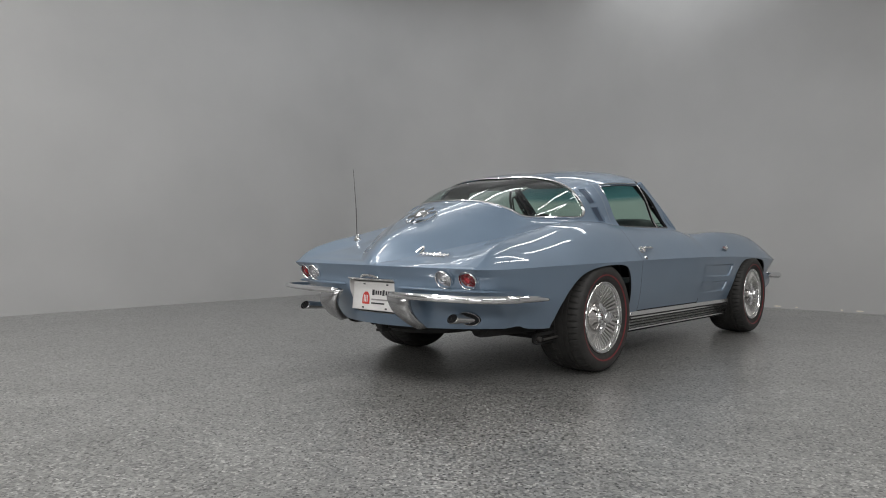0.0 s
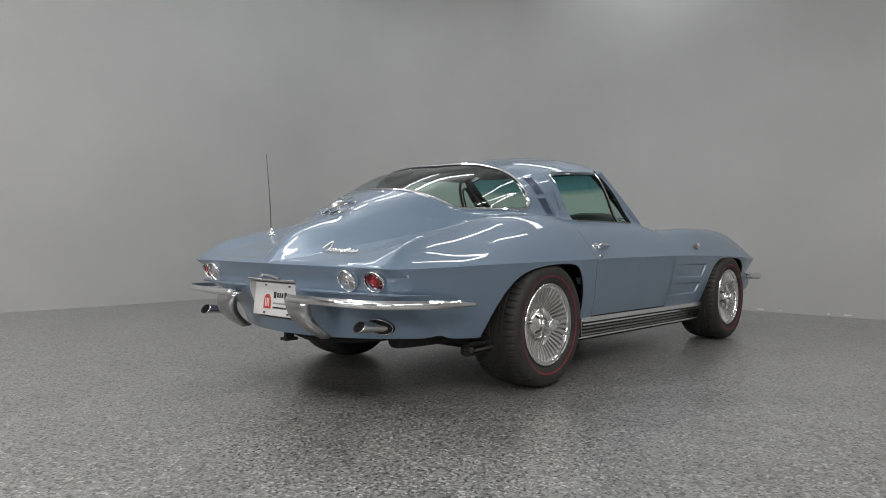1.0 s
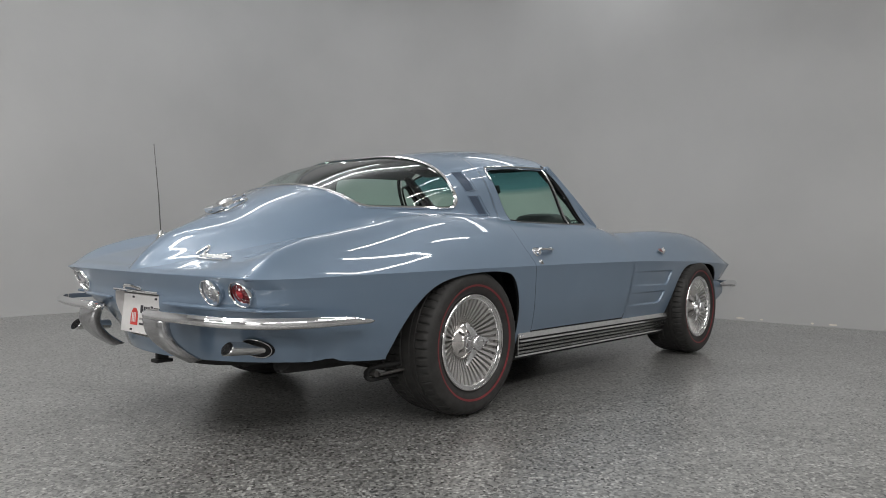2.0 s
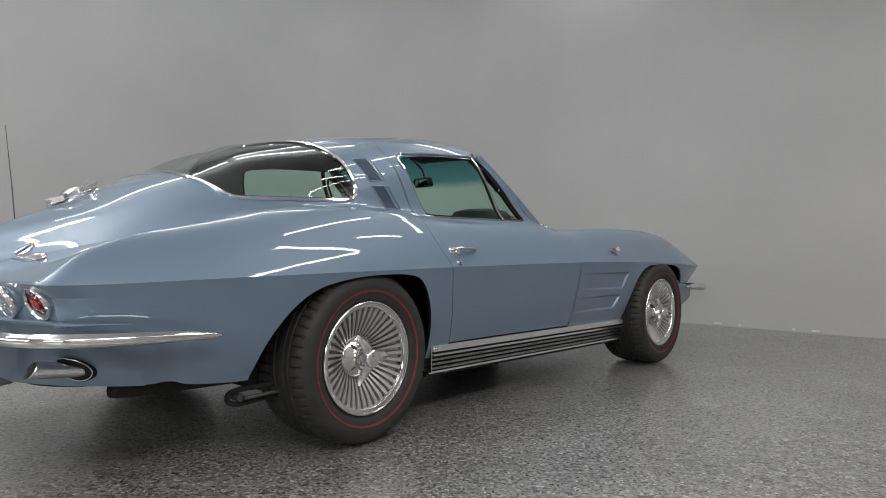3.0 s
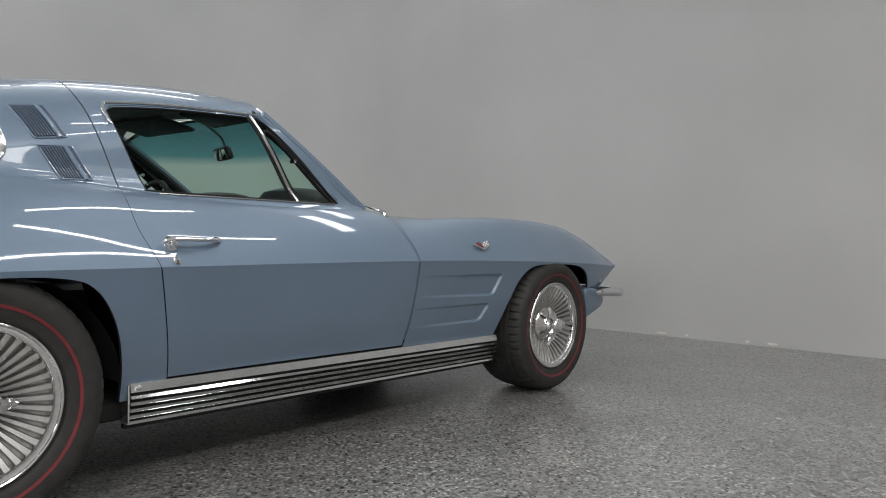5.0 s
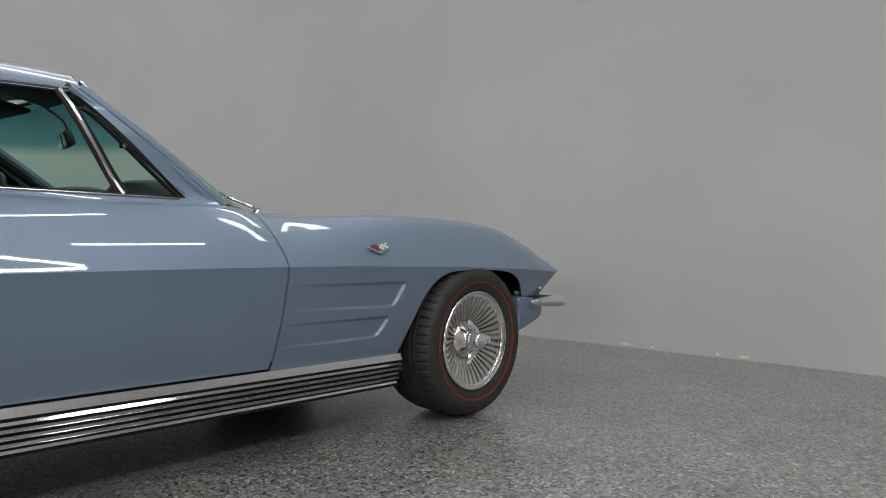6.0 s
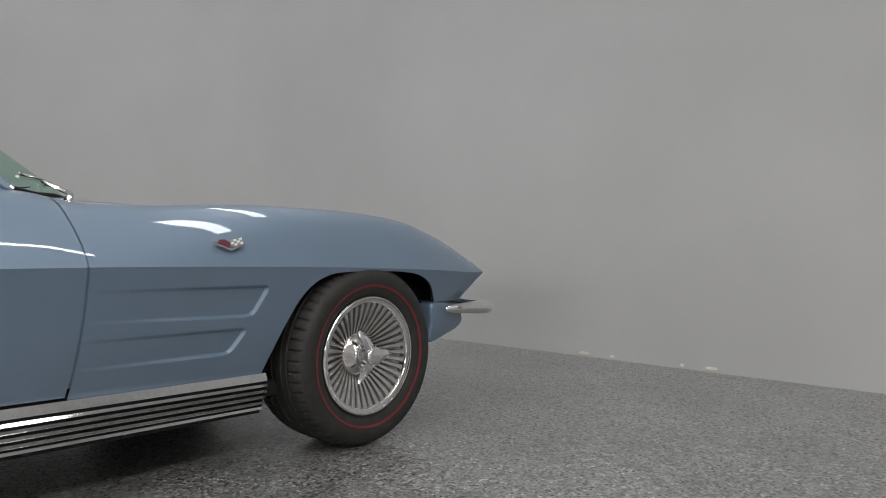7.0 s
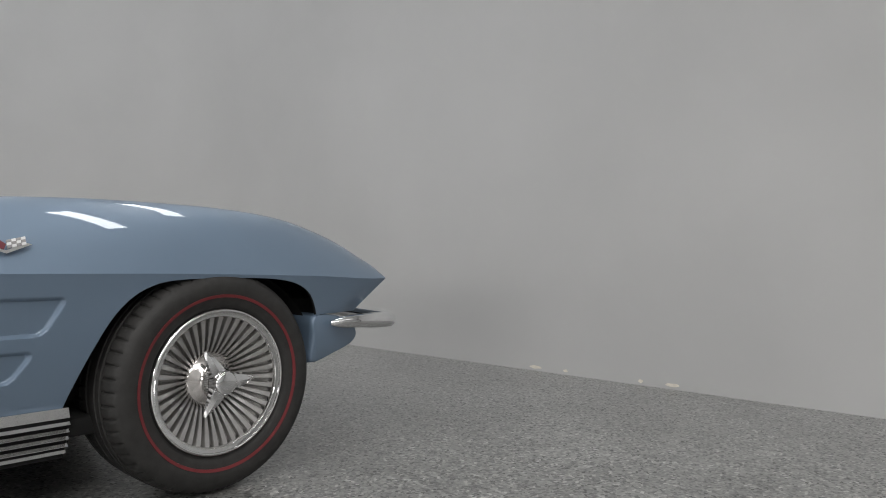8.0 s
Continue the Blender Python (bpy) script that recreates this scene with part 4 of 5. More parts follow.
# ---- underside ----
part("floor_pan", box(1.2, 0, 0.235, 2.9, 1.36, 0.05, 0.01), UNDER, car, fix=True)
part("floor_pan", box(-0.60, 0, 0.328, 0.46, 1.02, 0.06, 0.02), UNDER, car)
for e in (-1, 1):
    part("frame_rail", box(1.25, e * 0.56, 0.225, 1.75, 0.09, 0.08, 0.015), UNDER, car)
    arm = [(0.30, e * 0.60, 0.27), (0.1, e * 0.60, 0.24), (-0.1, e * 0.60, 0.222), (-0.26, e * 0.60, 0.222)]
    a = part("trailing_arm", tube(smooth_line(arm, 6), 0.028, flat=0.8), UNDER, car)
    loop = smooth_line([(-0.20, e * 0.635, 0.262), (-0.33, e * 0.63, 0.252), (-0.42, e * 0.62, 0.250), (-0.462, e * 0.615, 0.240), (-0.472, e * 0.615, 0.222), (-0.458, e * 0.615, 0.206), (-0.42, e * 0.62, 0.202), (-0.33, e * 0.63, 0.210), (-0.20, e * 0.635, 0.222)], 5)
    part("arm_bracket", tube(loop, 0.012, flat=0.8), UNDER, a)
    part("arm_shackle", tube([(-0.437, e * 0.60, 0.226), (-0.437, e * 0.64, 0.226)], 0.014, sides=12), STEEL, a)
    part("strut_rod", tube([(-0.43, e * 0.648, 0.224), (-0.3, e * 0.655, 0.230), (-0.02, e * 0.655, 0.245)], 0.007), STEEL, car)
    part("muffler", tube(smooth_line([(-0.15, e * 0.46, 0.29), (-0.2, e * 0.47, 0.29), (-0.72, e * 0.49, 0.305), (-0.78, e * 0.49, 0.312)], 6), [0.03] + [0.065] * 17 + [0.03], sides=16, flat=0.8), UNDER, car)
    part("exhaust_pipe", tube(smooth_line([(-0.75, e * 0.45, 0.34), (-0.79, e * 0.475, 0.355), (-0.84, e * 0.505, 0.358), (-0.89, e * 0.521, 0.363)], 6), 0.028, sides=14), STEEL, car)
    # exhaust tip through its oval hole; black discs stand for shade in hole and bore
    wide = 0.085 if e > 0 else 0.0
    m = Matrix.Translation((-0.885 - wide * 0.7, e * (0.521 + wide), 0.364)) @ pose(0, 0, 0, 0, 5, e * 4)
    V, F = lathe([(0.022, 0.0), (0.025, 0.0), (0.027, -0.08), (0.0295, -0.145), (0.027, -0.148), (0.025, -0.06), (0.0, -0.055)], 28, "x")
    V = V * (1, 1.2, 0.85) + np.stack([0.45 * V[:, 2] * (V[:, 0] < -0.1), 0 * V[:, 0], 0 * V[:, 0]], axis=1)
    tip = part("exhaust_tip", turned((V, F), m), BRUSHED, car, "bright oval exhaust tip with a slanted end")
    part("bore_shade_disc", turned((lathe([(0.0258, -0.1205), (0.0, -0.119)], 28, "x")[0] * (1, 1.2, 0.85), lathe([(0.0255, -0.1), (0.0, -0.1)], 28, "x")[1]), m), BLACK, tip)
    oval = [(0.524 + wide + 0.044 * math.cos(a), 0.368 + 0.035 * math.sin(a)) for a in np.linspace(0, 2 * math.pi, 40, endpoint=False)]
    ho = part("exhaust_bezel", tube([(tail_x(y, z) - 0.004 - 0.004 * (y > 0.524 + wide), e * y, z) for y, z in oval], 0.0022, closed=True), SATIN, car)
    disc = [(tail_x(y, z) - 0.003 - 0.004 * (y > 0.524 + wide), e * y, z) for y, z in oval]
    back = [(x + 0.02, y, z) for x, y, z in disc]
    part("opening_shade_disc", (np.array(disc + back), [tuple(range(40)), tuple(range(79, 39, -1))] + [(i, 40 + i, 40 + (i + 1) % 40, (i + 1) % 40) for i in range(40)]), BLACK, ho, smooth=False, fix=True)
part("carrier_latch", join(box(-0.985, 0.03, 0.290, 0.05, 0.02, 0.05, 0.004), box(-0.985, 0.03, 0.270, 0.07, 0.05, 0.014, 0.003)), UNDER, car)
part("rear_crossmember", tube([(-0.25, -0.5, 0.25), (-0.25, 0.5, 0.25)], 0.035), UNDER, car)
part("differential", tube([(-0.16, 0, 0.27), (-0.08, 0, 0.27), (0.12, 0, 0.27), (0.2, 0, 0.27)], [0.06, 0.12, 0.12, 0.06], sides=16), UNDER, car)
part("leaf_spring", box(-0.2, 0, 0.205, 0.06, 1.0, 0.03, 0.005), UNDER, car)
part("spare_tyre_tub", tube([(-0.62, 0, 0.33), (-0.62, 0, 0.275), (-0.62, 0, 0.25), (-0.62, 0, 0.246)], [0.31, 0.30, 0.25, 0.21], sides=40), UNDER, car)

# ---- sill mouldings ----
for e in (-1, 1):
    x0, x1 = 0.408, 2.092
    def bar(z0, z1, y0, y1, depth=0.03):
        V = []
        for x in (x0, x1):
            dz = 0.0 if x == x0 else -0.016
            V += [(x, e * y0, z1 + dz), (x, e * y1, z0 + dz), (x, e * (y1 - depth), z0 + dz), (x, e * (y0 - depth), z1 + dz)]
        F = [(0, 1, 5, 4), (1, 2, 6, 5), (2, 3, 7, 6), (3, 0, 4, 7), (0, 3, 2, 1), (4, 5, 6, 7)]
        return np.array(V), F
    sm = part("sill_moulding", bar(0.294, 0.318, 0.733, 0.742, 0.05), BRUSHED, car, "ribbed bright sill moulding", smooth=False, fix=True)
    part("sill_backing", bar(0.208, 0.2945, 0.735, 0.712, 0.06), BLACK, sm, smooth=False, fix=True)
    for k in range(4):
        z = 0.281 - 0.0192 * k
        y = 0.7415 - 0.0052 * k
        part("sill_rib", bar(z - 0.0042, z + 0.0032, y - 0.0025, y + 0.0045, 0.014), POLISHED, sm, smooth=False, fix=True)
    part("sill_lip", bar(0.2, 0.208, 0.713, 0.716, 0.05), BRUSHED, sm, smooth=False, fix=True)
    part("sill_end", box(x0 - 0.004, e * 0.712, 0.262, 0.006, 0.046, 0.108, 0.002), BRUSHED, sm)
    part("sill_screw", tube([(x0 + 0.022, e * 0.738, 0.306), (x0 + 0.022, e * 0.744, 0.306), (x0 + 0.022, e * 0.746, 0.306)], [0.007, 0.007, 0.003], sides=12), CHROME, sm)
    part("pinch_weld", bar(0.186, 0.2, 0.700, 0.700, 0.02), UNDER, sm, smooth=False, fix=True)
    for x in (0.52, 0.71, 0.93, 1.16, 1.41, 1.66, 1.88):
        part("sill_clip", box(x, e * 0.708, 0.198 - 0.0094 * (x - x0), 0.022, 0.012, 0.012, 0.002), UNDER, sm)

# ---- rear: bumpers, lamps, plate ----
# section of a bumper: a flat ledge on top, a rolled face and a tucked lower edge (outwards, up)
BLADE = [(-0.012, 0.017), (0.008, 0.0185), (0.0165, 0.0175), (0.0195, 0.0145), (0.0225, 0.0125), (0.0275, 0.008), (0.0295, 0.0), (0.0275, -0.009), (0.02, -0.0155), (0.008, -0.018), (-0.012, -0.016)]


def blade(run, section, size, e):
    """A section swept along a line, kept level, facing away from the car."""
    run = np.asarray(run, float)
    t = np.gradient(run, axis=0)
    t[:, 2] = 0
    t /= np.linalg.norm(t, axis=1)[:, None]
    out = np.stack([t[:, 1], -t[:, 0], 0 * t[:, 0]], axis=1)
    mid = np.array((1.0, 0, 0))
    if np.sum((run[len(run) // 2] - mid) * out[len(run) // 2]) < 0:
        out = -out
    V = [run[i] + size[i] * (o * out[i] + np.array((0, 0, z))) for i in range(len(run)) for o, z in section]
    m = len(section)
    F = [(i * m + k, (i + 1) * m + k, (i + 1) * m + (k + 1) % m, i * m + (k + 1) % m) for i in range(len(run) - 1) for k in range(m)]
    F += [tuple(range(m)), tuple(reversed(range((len(run) - 1) * m, len(run) * m)))]
    return np.array(V), F


for e in (-1, 1):
    run = smooth_line([(-1.165, e * 0.215, 0.488), (-1.17, e * 0.32, 0.488), (-1.158, e * 0.50, 0.488), (-1.118, e * 0.65, 0.486), (-1.045, e * 0.75, 0.485), (-0.93, e * 0.797, 0.482), (-0.76, e * 0.808, 0.476), (-0.607, e * 0.803, 0.466)], 10)
    if e > 0:
        run[:, 1] *= 1 + 0.095 * np.clip((run[:, 1] - 0.55) / 0.2, 0, 1)
    n = len(run)
    k = np.linspace(0, 1, n)
    size = np.interp(k, [0, 0.02, 0.45, 0.6, 0.75, 0.88, 0.965, 1], [0.6, 1.0, 1.02, 1.1, 1.06, 0.86, 0.55, 0.15])
    if e > 0:
        # the left blade is slimmer towards its end
        size *= np.interp(k, [0, 0.2, 0.5, 1], [1, 0.9, 0.6, 0.5])
    b = part("rear_bumper", blade(run, BLADE, size, e), CHROME, car, "split chrome rear bumper half")
    V, F = [], []
    path = smooth_line([(-1.178, 0.225, 0.492), (-1.190, 0.232, 0.465), (-1.182, 0.25, 0.41), (-1.13, 0.265, 0.355), (-1.06, 0.272, 0.312)], 6)
    for i, (x, y, z) in enumerate(path):
        q = i / (len(path) - 1)
        hw = float(np.interp(q, [0, 0.1, 0.5, 0.85, 1], [0.074, 0.080, 0.064, 0.040, 0.018]))
        for a in np.linspace(0, 2 * math.pi, 18, endpoint=False):
            c, w = math.cos(a), math.sin(a)
            V.append((x + (0.014 if w < 0 else 0.036) * math.copysign(abs(w) ** 0.6, w) + 0.014 + 0.006 * c * c, e * (y + 0.036 + hw * math.copysign(abs(c) ** 0.7, c)), z + 0.004 * w))
    m = len(path)
    F = [(i * 18 + j, (i + 1) * 18 + j, (i + 1) * 18 + (j + 1) % 18, i * 18 + (j + 1) % 18) for i in range(m - 1) for j in range(18)]
    F += [tuple(range(18)), tuple(reversed(range((m - 1) * 18, m * 18)))]
    part("bumper_horn", (np.array(V), F), SATIN, b, fix=True)
    shelf = smooth_line([(tail_x(y, 0.522) - 0.004, e * y, 0.522) for y in (0.205, 0.3, 0.4, 0.5, 0.6, 0.66)] + [(-1.03, e * 0.712, 0.521), (-0.955, e * 0.742, 0.518), (-0.85, e * 0.757, 0.514)], 6)
    fade = np.interp(np.linspace(0, 1, len(shelf)), [0, 0.05, 0.6, 1], [0.2, 1, 1, 0.05])
    part("bumper_shelf", blade(shelf, [(-0.02, 0.008), (0.0, 0.006), (0.006, 0.003), (0.008, -0.001), (0.006, -0.008), (-0.02, -0.014)], fade, e), PAINT, car)
    part("bumper_bracket", box(-1.11, e * 0.35, 0.48, 0.09, 0.03, 0.02, 0.003), STEEL, b)
    for y, mat, nm, lb, yaw in ((0.626, RED_LENS, "tail_lamp", "round red tail lamp in a chrome bezel", 8), (0.503, CLEAR_LENS, "reversing_lamp", "round clear reversing lamp in a chrome bezel", 1)):
        x = tail_x(y, 0.578) - 0.002
        root = new(nm)
        root.parent = car
        root["label"] = lb
        root.matrix_basis = pose(x, e * y, 0.578, 0, -26, -e * yaw) @ Matrix.Scale(0.93, 4)
        part("bezel", lathe([(0.046, 0.012), (0.052, 0.004), (0.054, -0.004), (0.054, -0.012), (0.0525, -0.0175), (0.0505, -0.0190), (0.0490, -0.0175), (0.0475, -0.006), (0.047, 0.012)], 40, "x"), CHROME, root)
        part("collar", lathe([(0.050, 0.05), (0.053, 0.045), (0.0535, 0.004), (0.050, -0.001)], 40, "x"), PAINT, root)
        lens = part("lens", lathe([(0.048, 0.0), (0.047, -0.004), (0.043, -0.0075), (0.0405, -0.0055), (0.0365, -0.0105), (0.0335, -0.008), (0.029, -0.013), (0.0255, -0.0105), (0.0205, -0.015), (0.0175, -0.012)], 36, "x"), mat, root)
        part("lens_core", lathe([(0.0178, -0.010), (0.0172, -0.0165), (0.012, -0.019), (0.005, -0.0205), (0.0, -0.021)], 28, "x"), RED_CORE if mat is RED_LENS else CHROME, lens)

# plate, its recess and lamp cover
edge = [(-0.176, 0.372), (0.176, 0.372), (0.176, 0.556), (-0.176, 0.556)]
ring = even(np.array([(0, y, z) for y, z in edge], float), 0.02, True)
rec = np.array([[(tail_x(abs(y), z), y, z) for _, y, z in ring], [(-1.035, y * 0.97, 0.464 + (z - 0.464) * 0.97) for _, y, z in ring]])
V, F = grid(np.concatenate([rec, rec[:, :1]], axis=1))
n = len(ring) + 1
part("plate_recess", (V, F + [tuple(range(n, 2 * n - 1))]), RECESS, car, "pale satin plate recess", fix=True)
pl = part("licence_plate", box(0, 0, 0, 0.004, 0.305, 0.152, 0.0015), PLATE, car, "white dealer plate with a red emblem")
pl.matrix_basis = pose(-1.076, 0, 0.462, 0, 5, 0)
for y in (-1, 1):
    for z in (-1, 1):
        part("plate_screw", box(-0.003, y * 0.09, z * 0.064, 0.004, 0.014, 0.008, 0.001), INK, pl)
part("plate_hood", tube([(tail_x(abs(y), 0.556) - 0.004, y, 0.556) for y in np.linspace(-0.178, 0.178, 12)], 0.006), CHROME, car, "chrome edge above the plate")
wing = [(-0.004, 0.07 + 0.028 * s, z) for s, z in ((-1, -0.045), (1, -0.045), (1, -0.012), (0.8, 0.008), (0.35, 0.021), (-0.35, 0.021), (-0.8, 0.008), (-1, -0.012))]


def slab(outline, depth=0.002, axis=0, mat=RED_INK, name="emblem", parent=None, label=""):
    """A flat outline given a little thickness."""
    o = np.array(outline, float)
    d = np.zeros(3)
    d[axis] = depth
    n = len(o)
    F = [tuple(range(n)), tuple(reversed(range(n, 2 * n)))] + [(i, n + i, n + (i + 1) % n, (i + 1) % n) for i in range(n)]
    return part(name, (np.vstack([o, o + d]), F), mat, parent, label, smooth=False, fix=True)


slab([(x, y, z) for x, y, z in wing], 0.002, 0, RED_INK, "emblem", pl)
for s in (-0.012, 0.0, 0.012):
    slab([(-0.0055, 0.07 + s - 0.0025, -0.034), (-0.0055, 0.07 + s + 0.0025, -0.034), (-0.0055, 0.07 + s + 0.0025, 0.004), (-0.0055, 0.07 + s - 0.0025, 0.004)], 0.002, 0, PLATE, "emblem_stripe", pl)
y = 0.025
for w in (0.022, 0.014, 0.012, 0.016, 0.02, 0.016, 0.014, 0.014):
    part("letter_bar", box(-0.003, y - w / 2, 0.02, 0.003, w * 0.75, 0.03 if w > 0.018 else 0.022), INK, pl, smooth=False)
    y -= w + 0.004
for z, w in ((-0.018, 0.13), (-0.038, 0.10)):
    part("letter_bar", box(-0.003, 0.025 - w / 2, z, 0.003, w, 0.008), GREY_INK if z > -0.03 else INK, pl, smooth=False)
part("plate_light", tube(smooth_line([(-1.12, 0.07, 0.566), (-1.135, 0.03, 0.578), (-1.138, -0.03, 0.578), (-1.12, -0.07, 0.566)], 4), [0.004] + [0.007] * 11 + [0.004]), CHROME, car)

# ---- front: bumper and lower valance ----
for e in (-1, 1):
    run = smooth_line([(2.885, e * 0.795, 0.459), (3.0, e * 0.822, 0.461), (3.10, e * 0.82, 0.457), (3.165, e * 0.785, 0.453), (3.20, e * 0.70, 0.453), (3.25, e * 0.5, 0.453), (3.29, e * 0.25, 0.453), (3.29, e * 0.17, 0.453)], 8)
    rad = np.interp(np.linspace(0, 1, len(run)), [0, 0.06, 0.2, 0.5, 1], [0.007, 0.018, 0.024, 0.024, 0.018])
    part("front_bumper", tube(run, rad, sides=12, flat=1.1), CHROME, car, "slim chrome front bumper half")
val = smooth_line([(2.824, 0.330), (2.832, 0.41), (2.836, 0.484), (2.93, 0.482), (2.985, 0.462), (3.02, 0.436), (3.028, 0.405), (3.0, 0.378), (2.93, 0.354)], 4, closed=True)
rows = []
for y, k in ((-0.768, 0.88), (-0.766, 0.93), (-0.760, 0.97), (-0.748, 0.99), (-0.71, 1.0), (0.71, 1.0), (0.748, 0.99), (0.760, 0.97), (0.766, 0.93), (0.768, 0.88)):
    rows.append([(2.93 + (x - 2.93) * k, y, 0.412 + (z - 0.412) * k) for x, z in val] + [(2.93 + (val[0][0] - 2.93) * k, y, 0.412 + (val[0][1] - 0.412) * k)])
V, F = grid(np.array(rows))
m = len(val)
part("front_valance", welded((V, F + [tuple(range(m)), tuple(range(9 * (m + 1), 9 * (m + 1) + m))])), PAINT, car, fix=True)
part("grille_recess", box(2.88, 0, 0.46, 0.2, 1.3, 0.16, 0.03), UNDER, car)

# ---- badges, caps, vents, aerial ----
# fender badge: crossed flags in a shallow vee
for e in (-1, 1):
    b = new("fender_badge")
    b.parent = car
    b["label"] = "small crossed-flag badge in red, white and chrome"
    b.matrix_basis = pose(1.936, e * 0.767, 0.704, -e * -28 if e > 0 else -28, 0, 0) @ Matrix.Diagonal((1.06, 1, 0.86, 1))
    s = -e
    slab([(-0.055, 0, 0.008), (0, 0, -0.022), (0.055, 0, 0.006), (0.045, 0, 0.010), (0, 0, -0.012), (-0.045, 0, 0.012)], -s * 0.004, 1, BRUSHED, "badge_vee", b)
    slab([(-0.038, 0, 0.008), (-0.004, 0, -0.010), (0.002, 0, 0.006), (-0.012, 0, 0.022), (-0.030, 0, 0.020)], -s * 0.005, 1, BADGE_RED, "red_flag", b)
    for i in range(4):
        for j in range(3):
            slab([(0.004 + i * 0.010, 0, -0.006 + j * 0.0085 + i * 0.003), (0.013 + i * 0.010, 0, -0.003 + j * 0.0085 + i * 0.003), (0.013 + i * 0.010, 0, 0.005 + j * 0.0085 + i * 0.003), (0.004 + i * 0.010, 0, 0.002 + j * 0.0085 + i * 0.003)],
                 -s * 0.005, 1, WHITE if (i + j) % 2 else GREY_INK, "flag_check", b)
# fuel filler badge on the spine
cap = new("fuel_cap")
cap.parent = car
cap["label"] = "round chrome fuel filler lid on the spine"
cap.matrix_basis = pose(-0.715, 0, 0.897, 0, -25, 0)
part("cap_ring", lathe([(0.092, -0.014), (0.094, 0.002), (0.091, 0.006), (0.087, 0.004), (0.085, -0.004)], 48, "z"), CHROME, cap)
part("cap_lid", lathe([(0.087, 0.0), (0.06, 0.006), (0.03, 0.010), (0.0, 0.011)], 40, "z"), PAINT, cap)
slab([(-0.085, 0.03, 0.008), (-0.05, 0.055, 0.008), (-0.01, 0.02, 0.008), (0.05, 0.06, 0.008), (0.085, 0.035, 0.008), (0.03, 0.0, 0.008), (0.085, -0.035, 0.008), (0.05, -0.06, 0.008), (-0.01, -0.02, 0.008), (-0.05, -0.055, 0.008), (-0.085, -0.03, 0.008), (-0.055, 0.0, 0.008)], 0.018, 2, CHROME, "cap_emblem", cap)
part("emblem_boss", lathe([(0.042, 0.008), (0.040, 0.024), (0.030, 0.032), (0.0, 0.035)], 32, "z"), BRUSHED, cap)
# chrome script on the deck, as plain strokes
sc = new("deck_script")
sc.parent = car
sc["label"] = "bright chrome script on the rear deck"


def on_deck(x, y, h=0.0):
    if abs(y) < 0.58:
        v = np.linspace(0, 1, 200)
        yy, zz = roof(np.full_like(v, x), v)
        zr = float(np.interp(abs(y), yy[::-1], zz[::-1])) if abs(y) <= yy[0] else 0
    else:
        zr = 0
    return (x, y, max(zr, float(upper_z(x, y))) + h)


for k in range(9):
    y = -0.195 - 0.027 * k
    x0 = -0.968 - 0.0028 * k
    up_ = 0.046 if k in (0, 5) else 0.026
    part("stroke", tube(smooth_line([on_deck(x0, y, 0.003), on_deck(x0 + up_, y - 0.012, 0.004), on_deck(x0 + up_ * 0.8, y - 0.022, 0.003), on_deck(x0, y - 0.028, 0.003)], 5), 0.0048), CHROME, sc)
part("underline", tube([on_deck(-0.982 - 0.0032 * i, -0.22 - 0.031 * i, 0.002) for i in range(8)], 0.003), CHROME, sc)

# cabin air vents behind the doors
VENTS = ([(0.174, 1.083), (0.260, 1.094), (0.306, 1.005), (0.222, 0.993)], [(0.228, 0.974), (0.315, 0.98), (0.364, 0.886), (0.278, 0.884)])
for e in (-1, 1):
    for quad in VENTS:
        v = new("cabin_vent")
        v.parent = car
        v["label"] = "slanted louvred cabin vent in body colour darkened for shade"
        P = lambda a, b, out: np.array(on_side(*( (1 - b) * ((1 - a) * np.array(quad[0]) + a * np.array(quad[1])) + b * ((1 - a) * np.array(quad[3]) + a * np.array(quad[2]))), out)) * (1, -e, 1)
        rim_ = [P(a, b, 0.001) for a, b in ((0, 0), (0.5, 0), (1, 0), (1, 0.5), (1, 1), (0.5, 1), (0, 1), (0, 0.5))]
        G = np.array([[P(a, b, 0.0015) for b in np.linspace(0, 1, 8)] for a in np.linspace(0, 1, 6)])
        part("vent_panel", grid(G), VENT_SHADE, v)
        part("vent_rim", tube(even(np.array(rim_), 0.01, True), 0.003, closed=True, sides=6), PAINT, v)
        for a in np.linspace(0.1, 0.62, 7):
            part("louvre", tube([P(a, b, 0.003) for b in np.linspace(0.05, 0.95, 8)], 0.0032, sides=6), VENT_SHADE, v)
        part("vent_step", tube([P(0.78, b, 0.004) for b in np.linspace(0.0, 1.0, 8)], 0.007, sides=8), PAINT, v)

# aerial
ae = new("aerial")
ae.parent = car
ae["label"] = "thin chrome whip aerial, partly extended"
az = float(upper_z(-0.72, 0.54))
part("aerial_base", turned(lathe([(0.0, 0.036), (0.008, 0.034), (0.012, 0.022), (0.018, 0.014), (0.02, 0.004), (0.026, 0.0), (0.026, -0.01)], 24, "z"), Matrix.Translation((-0.72, 0.54, az))), CHROME, ae)
for z0, z1, r in ((0.02, 0.2, 0.0028), (0.2, 0.33, 0.0021), (0.33, 0.43, 0.0015)):
    part("mast", tube([(-0.72 - 0.10 * z0, 0.54, az + z0), (-0.72 - 0.10 * z1, 0.54, az + z1)], r, sides=8), STEEL, ae)
part("mast_tip", tube([(-0.763, 0.54, az + 0.43), (-0.764, 0.54, az + 0.44)], 0.003), CHROME, ae)

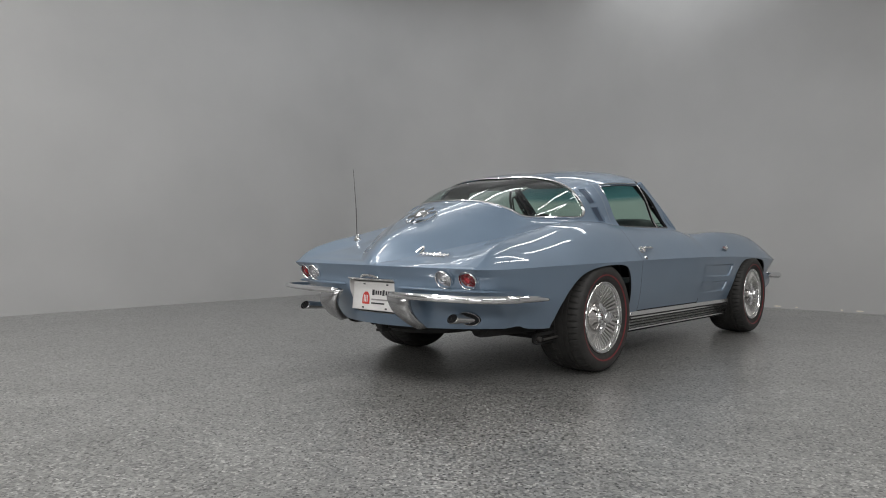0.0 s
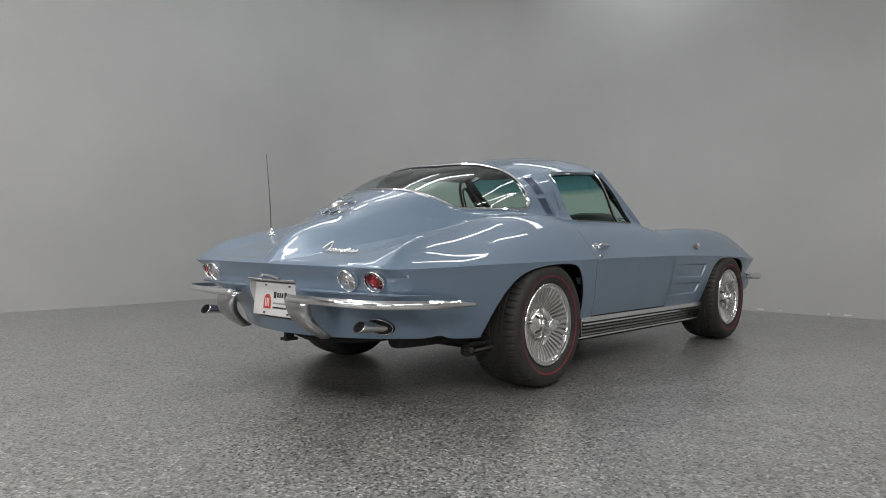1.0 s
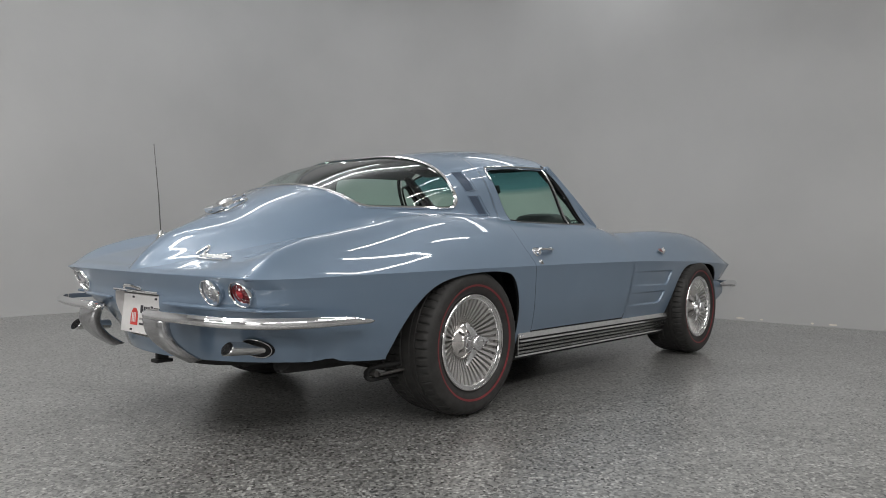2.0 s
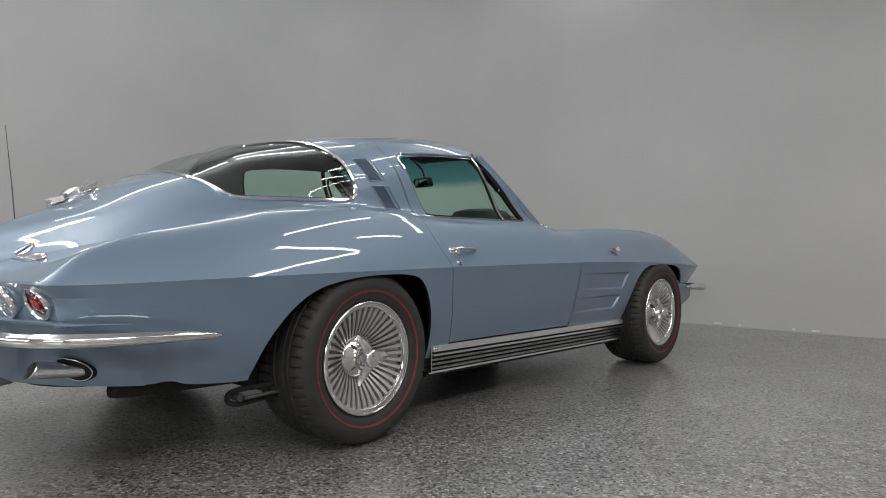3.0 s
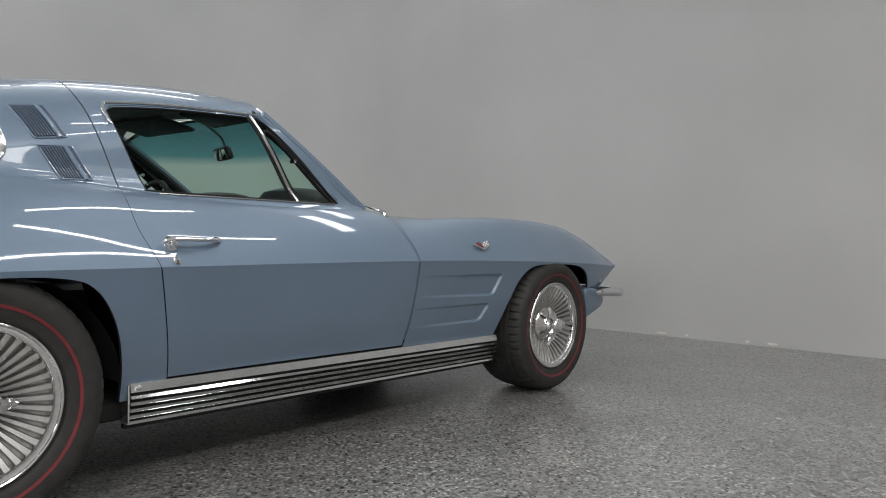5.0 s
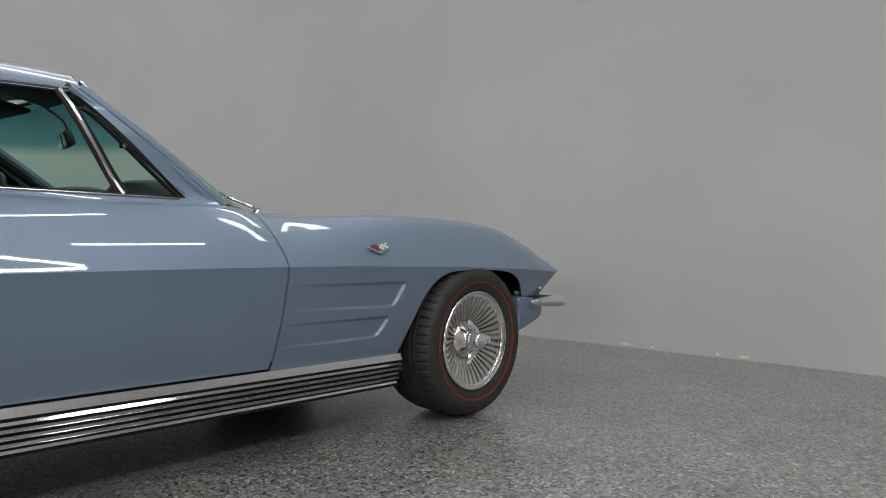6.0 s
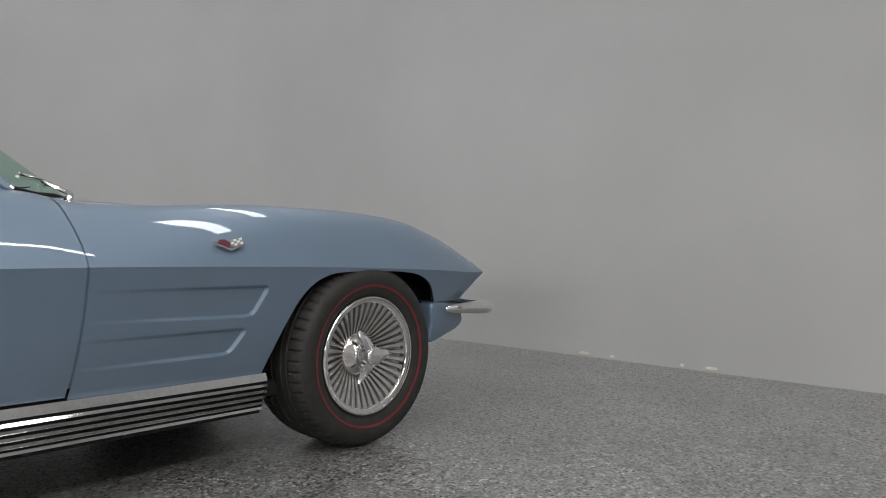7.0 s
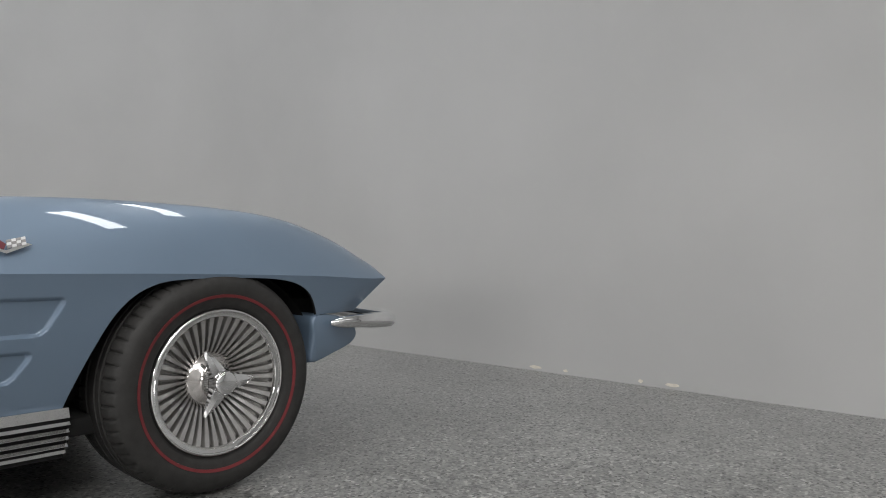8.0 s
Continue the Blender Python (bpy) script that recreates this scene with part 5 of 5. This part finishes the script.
# wipers
for (px, py), tip in (((1.578, -0.525), -0.26), ((1.745, -0.02), 0.26)):
    z0 = float(upper_z(px, py))
    on_glass = [(float(screen_x(y, z)) + 0.018, y, z) for y, z in zip(np.linspace(py + 0.15, tip, 4), np.linspace(0.884, 0.893, 4))]
    line = smooth_line([(px, py, z0 + 0.016), (px + 0.014, py + 0.05, z0 + 0.028)] + on_glass, 5)
    w = part("wiper", tube(line, np.interp(np.linspace(0, 1, len(line)), [0, 0.08, 0.4, 1], [0.011, 0.0115, 0.008, 0.0055]), flat=0.7), POLISHED, car, "polished wiper arm")
    part("wiper_blade", tube([(float(screen_x(y, 0.897)) + 0.010, y, 0.897) for y in np.linspace(tip - 0.19, tip + 0.19, 12)], 0.0045), POLISHED, w)
    part("wiper_spindle", tube([(px, py, z0 - 0.01), (px, py, z0 + 0.008), (px, py, z0 + 0.016), (px, py, z0 + 0.019)], [0.016, 0.015, 0.012, 0.005], sides=14), CHROME, w)

# ---- interior ----
dash = smooth_line([(1.34, -0.50, 0.83), (1.38, -0.42, 0.84), (1.43, -0.3, 0.85), (1.47, 0, 0.85), (1.43, 0.3, 0.85), (1.38, 0.42, 0.84), (1.34, 0.50, 0.83)], 6)
part("dashboard", tube(dash, 0.055, sides=14, flat=0.6), TRIM, car, "dark vinyl dashboard top")
for y in (-0.28, 0.28):
    part("dash_brow", (lathe([(0.0, 0.0), (0.45, 0.0), (0.8, -0.12), (0.95, -0.4), (1.0, -0.9), (1.0, -1.0)], 28, "z")[0] * (0.13, 0.20, 0.11) + (1.30, y, 0.929), lathe([(0, 0)] * 6, 28, "z")[1]), TRIM, car)
part("dash_panel", box(1.42, 0, 0.70, 0.12, 1.05, 0.24, 0.04), TRIM, car)
st = new("steering_wheel")
st.parent = car
st["label"] = "thin-rimmed steering wheel with three spokes"
st.matrix_basis = pose(0.96, 0.36, 0.785, 0, -68, 0)
part("rim", tube([(0.195 * math.cos(a), 0.195 * math.sin(a), 0) for a in np.linspace(0, 2 * math.pi, 48, endpoint=False)], 0.012, closed=True), TRIM, st)
for a in (90, 210, 330):
    part("spoke", tube([(0.03 * math.cos(radians(a)), 0.03 * math.sin(radians(a)), -0.02), (0.19 * math.cos(radians(a)), 0.19 * math.sin(radians(a)), 0)], 0.009, flat=0.4), BRUSHED, st)
part("boss", tube([(0, 0, -0.12), (0, 0, -0.01), (0, 0, 0.005)], [0.035, 0.035, 0.02], sides=16), TRIM, st)
for y in (-0.34, 0.34):
    s = new("seat")
    s.parent = car
    s["label"] = "low dark vinyl bucket seat"
    part("cushion", box(0.85, y, 0.42, 0.5, 0.46, 0.16, 0.06), TRIM, s)
    b = box(0, 0, 0, 0.14, 0.46, 0.5, 0.06)
    part("backrest", turned(b, pose(0.55, y, 0.64, 0, -20, 0)), TRIM, s)
part("cargo_shelf", box(-0.05, 0, 0.80, 0.75, 0.98, 0.03, 0.01), TRIM, car, "dark carpeted luggage shelf")
part("tunnel", box(0.9, 0, 0.45, 1.0, 0.18, 0.2, 0.05), TRIM, car)
turn_in = pose(1.14, -0.005, 1.077, 0, -22, -13)
mi = part("interior_mirror", turned(box(0, 0, 0, 0.03, 0.15, 0.056, 0.012), turn_in), TRIM, car, "dark interior mirror on a thin stalk")
part("mirror_face", turned(box(-0.016, 0, 0, 0.003, 0.135, 0.043, 0.001), turn_in), MIRROR, mi)
part("mirror_stalk", tube(smooth_line([(1.15, -0.005, 1.09), (1.13, -0.005, 1.14), (1.08, -0.005, 1.175), (1.03, -0.005, 1.2)], 6), 0.005), STEEL, mi)
for e in (-1, 1):
    part("sun_visor", turned(box(0, 0, 0, 0.16, 0.36, 0.016, 0.006), pose(0.98, e * 0.25, 1.19, 0, 12, 0)), TRIM, car)
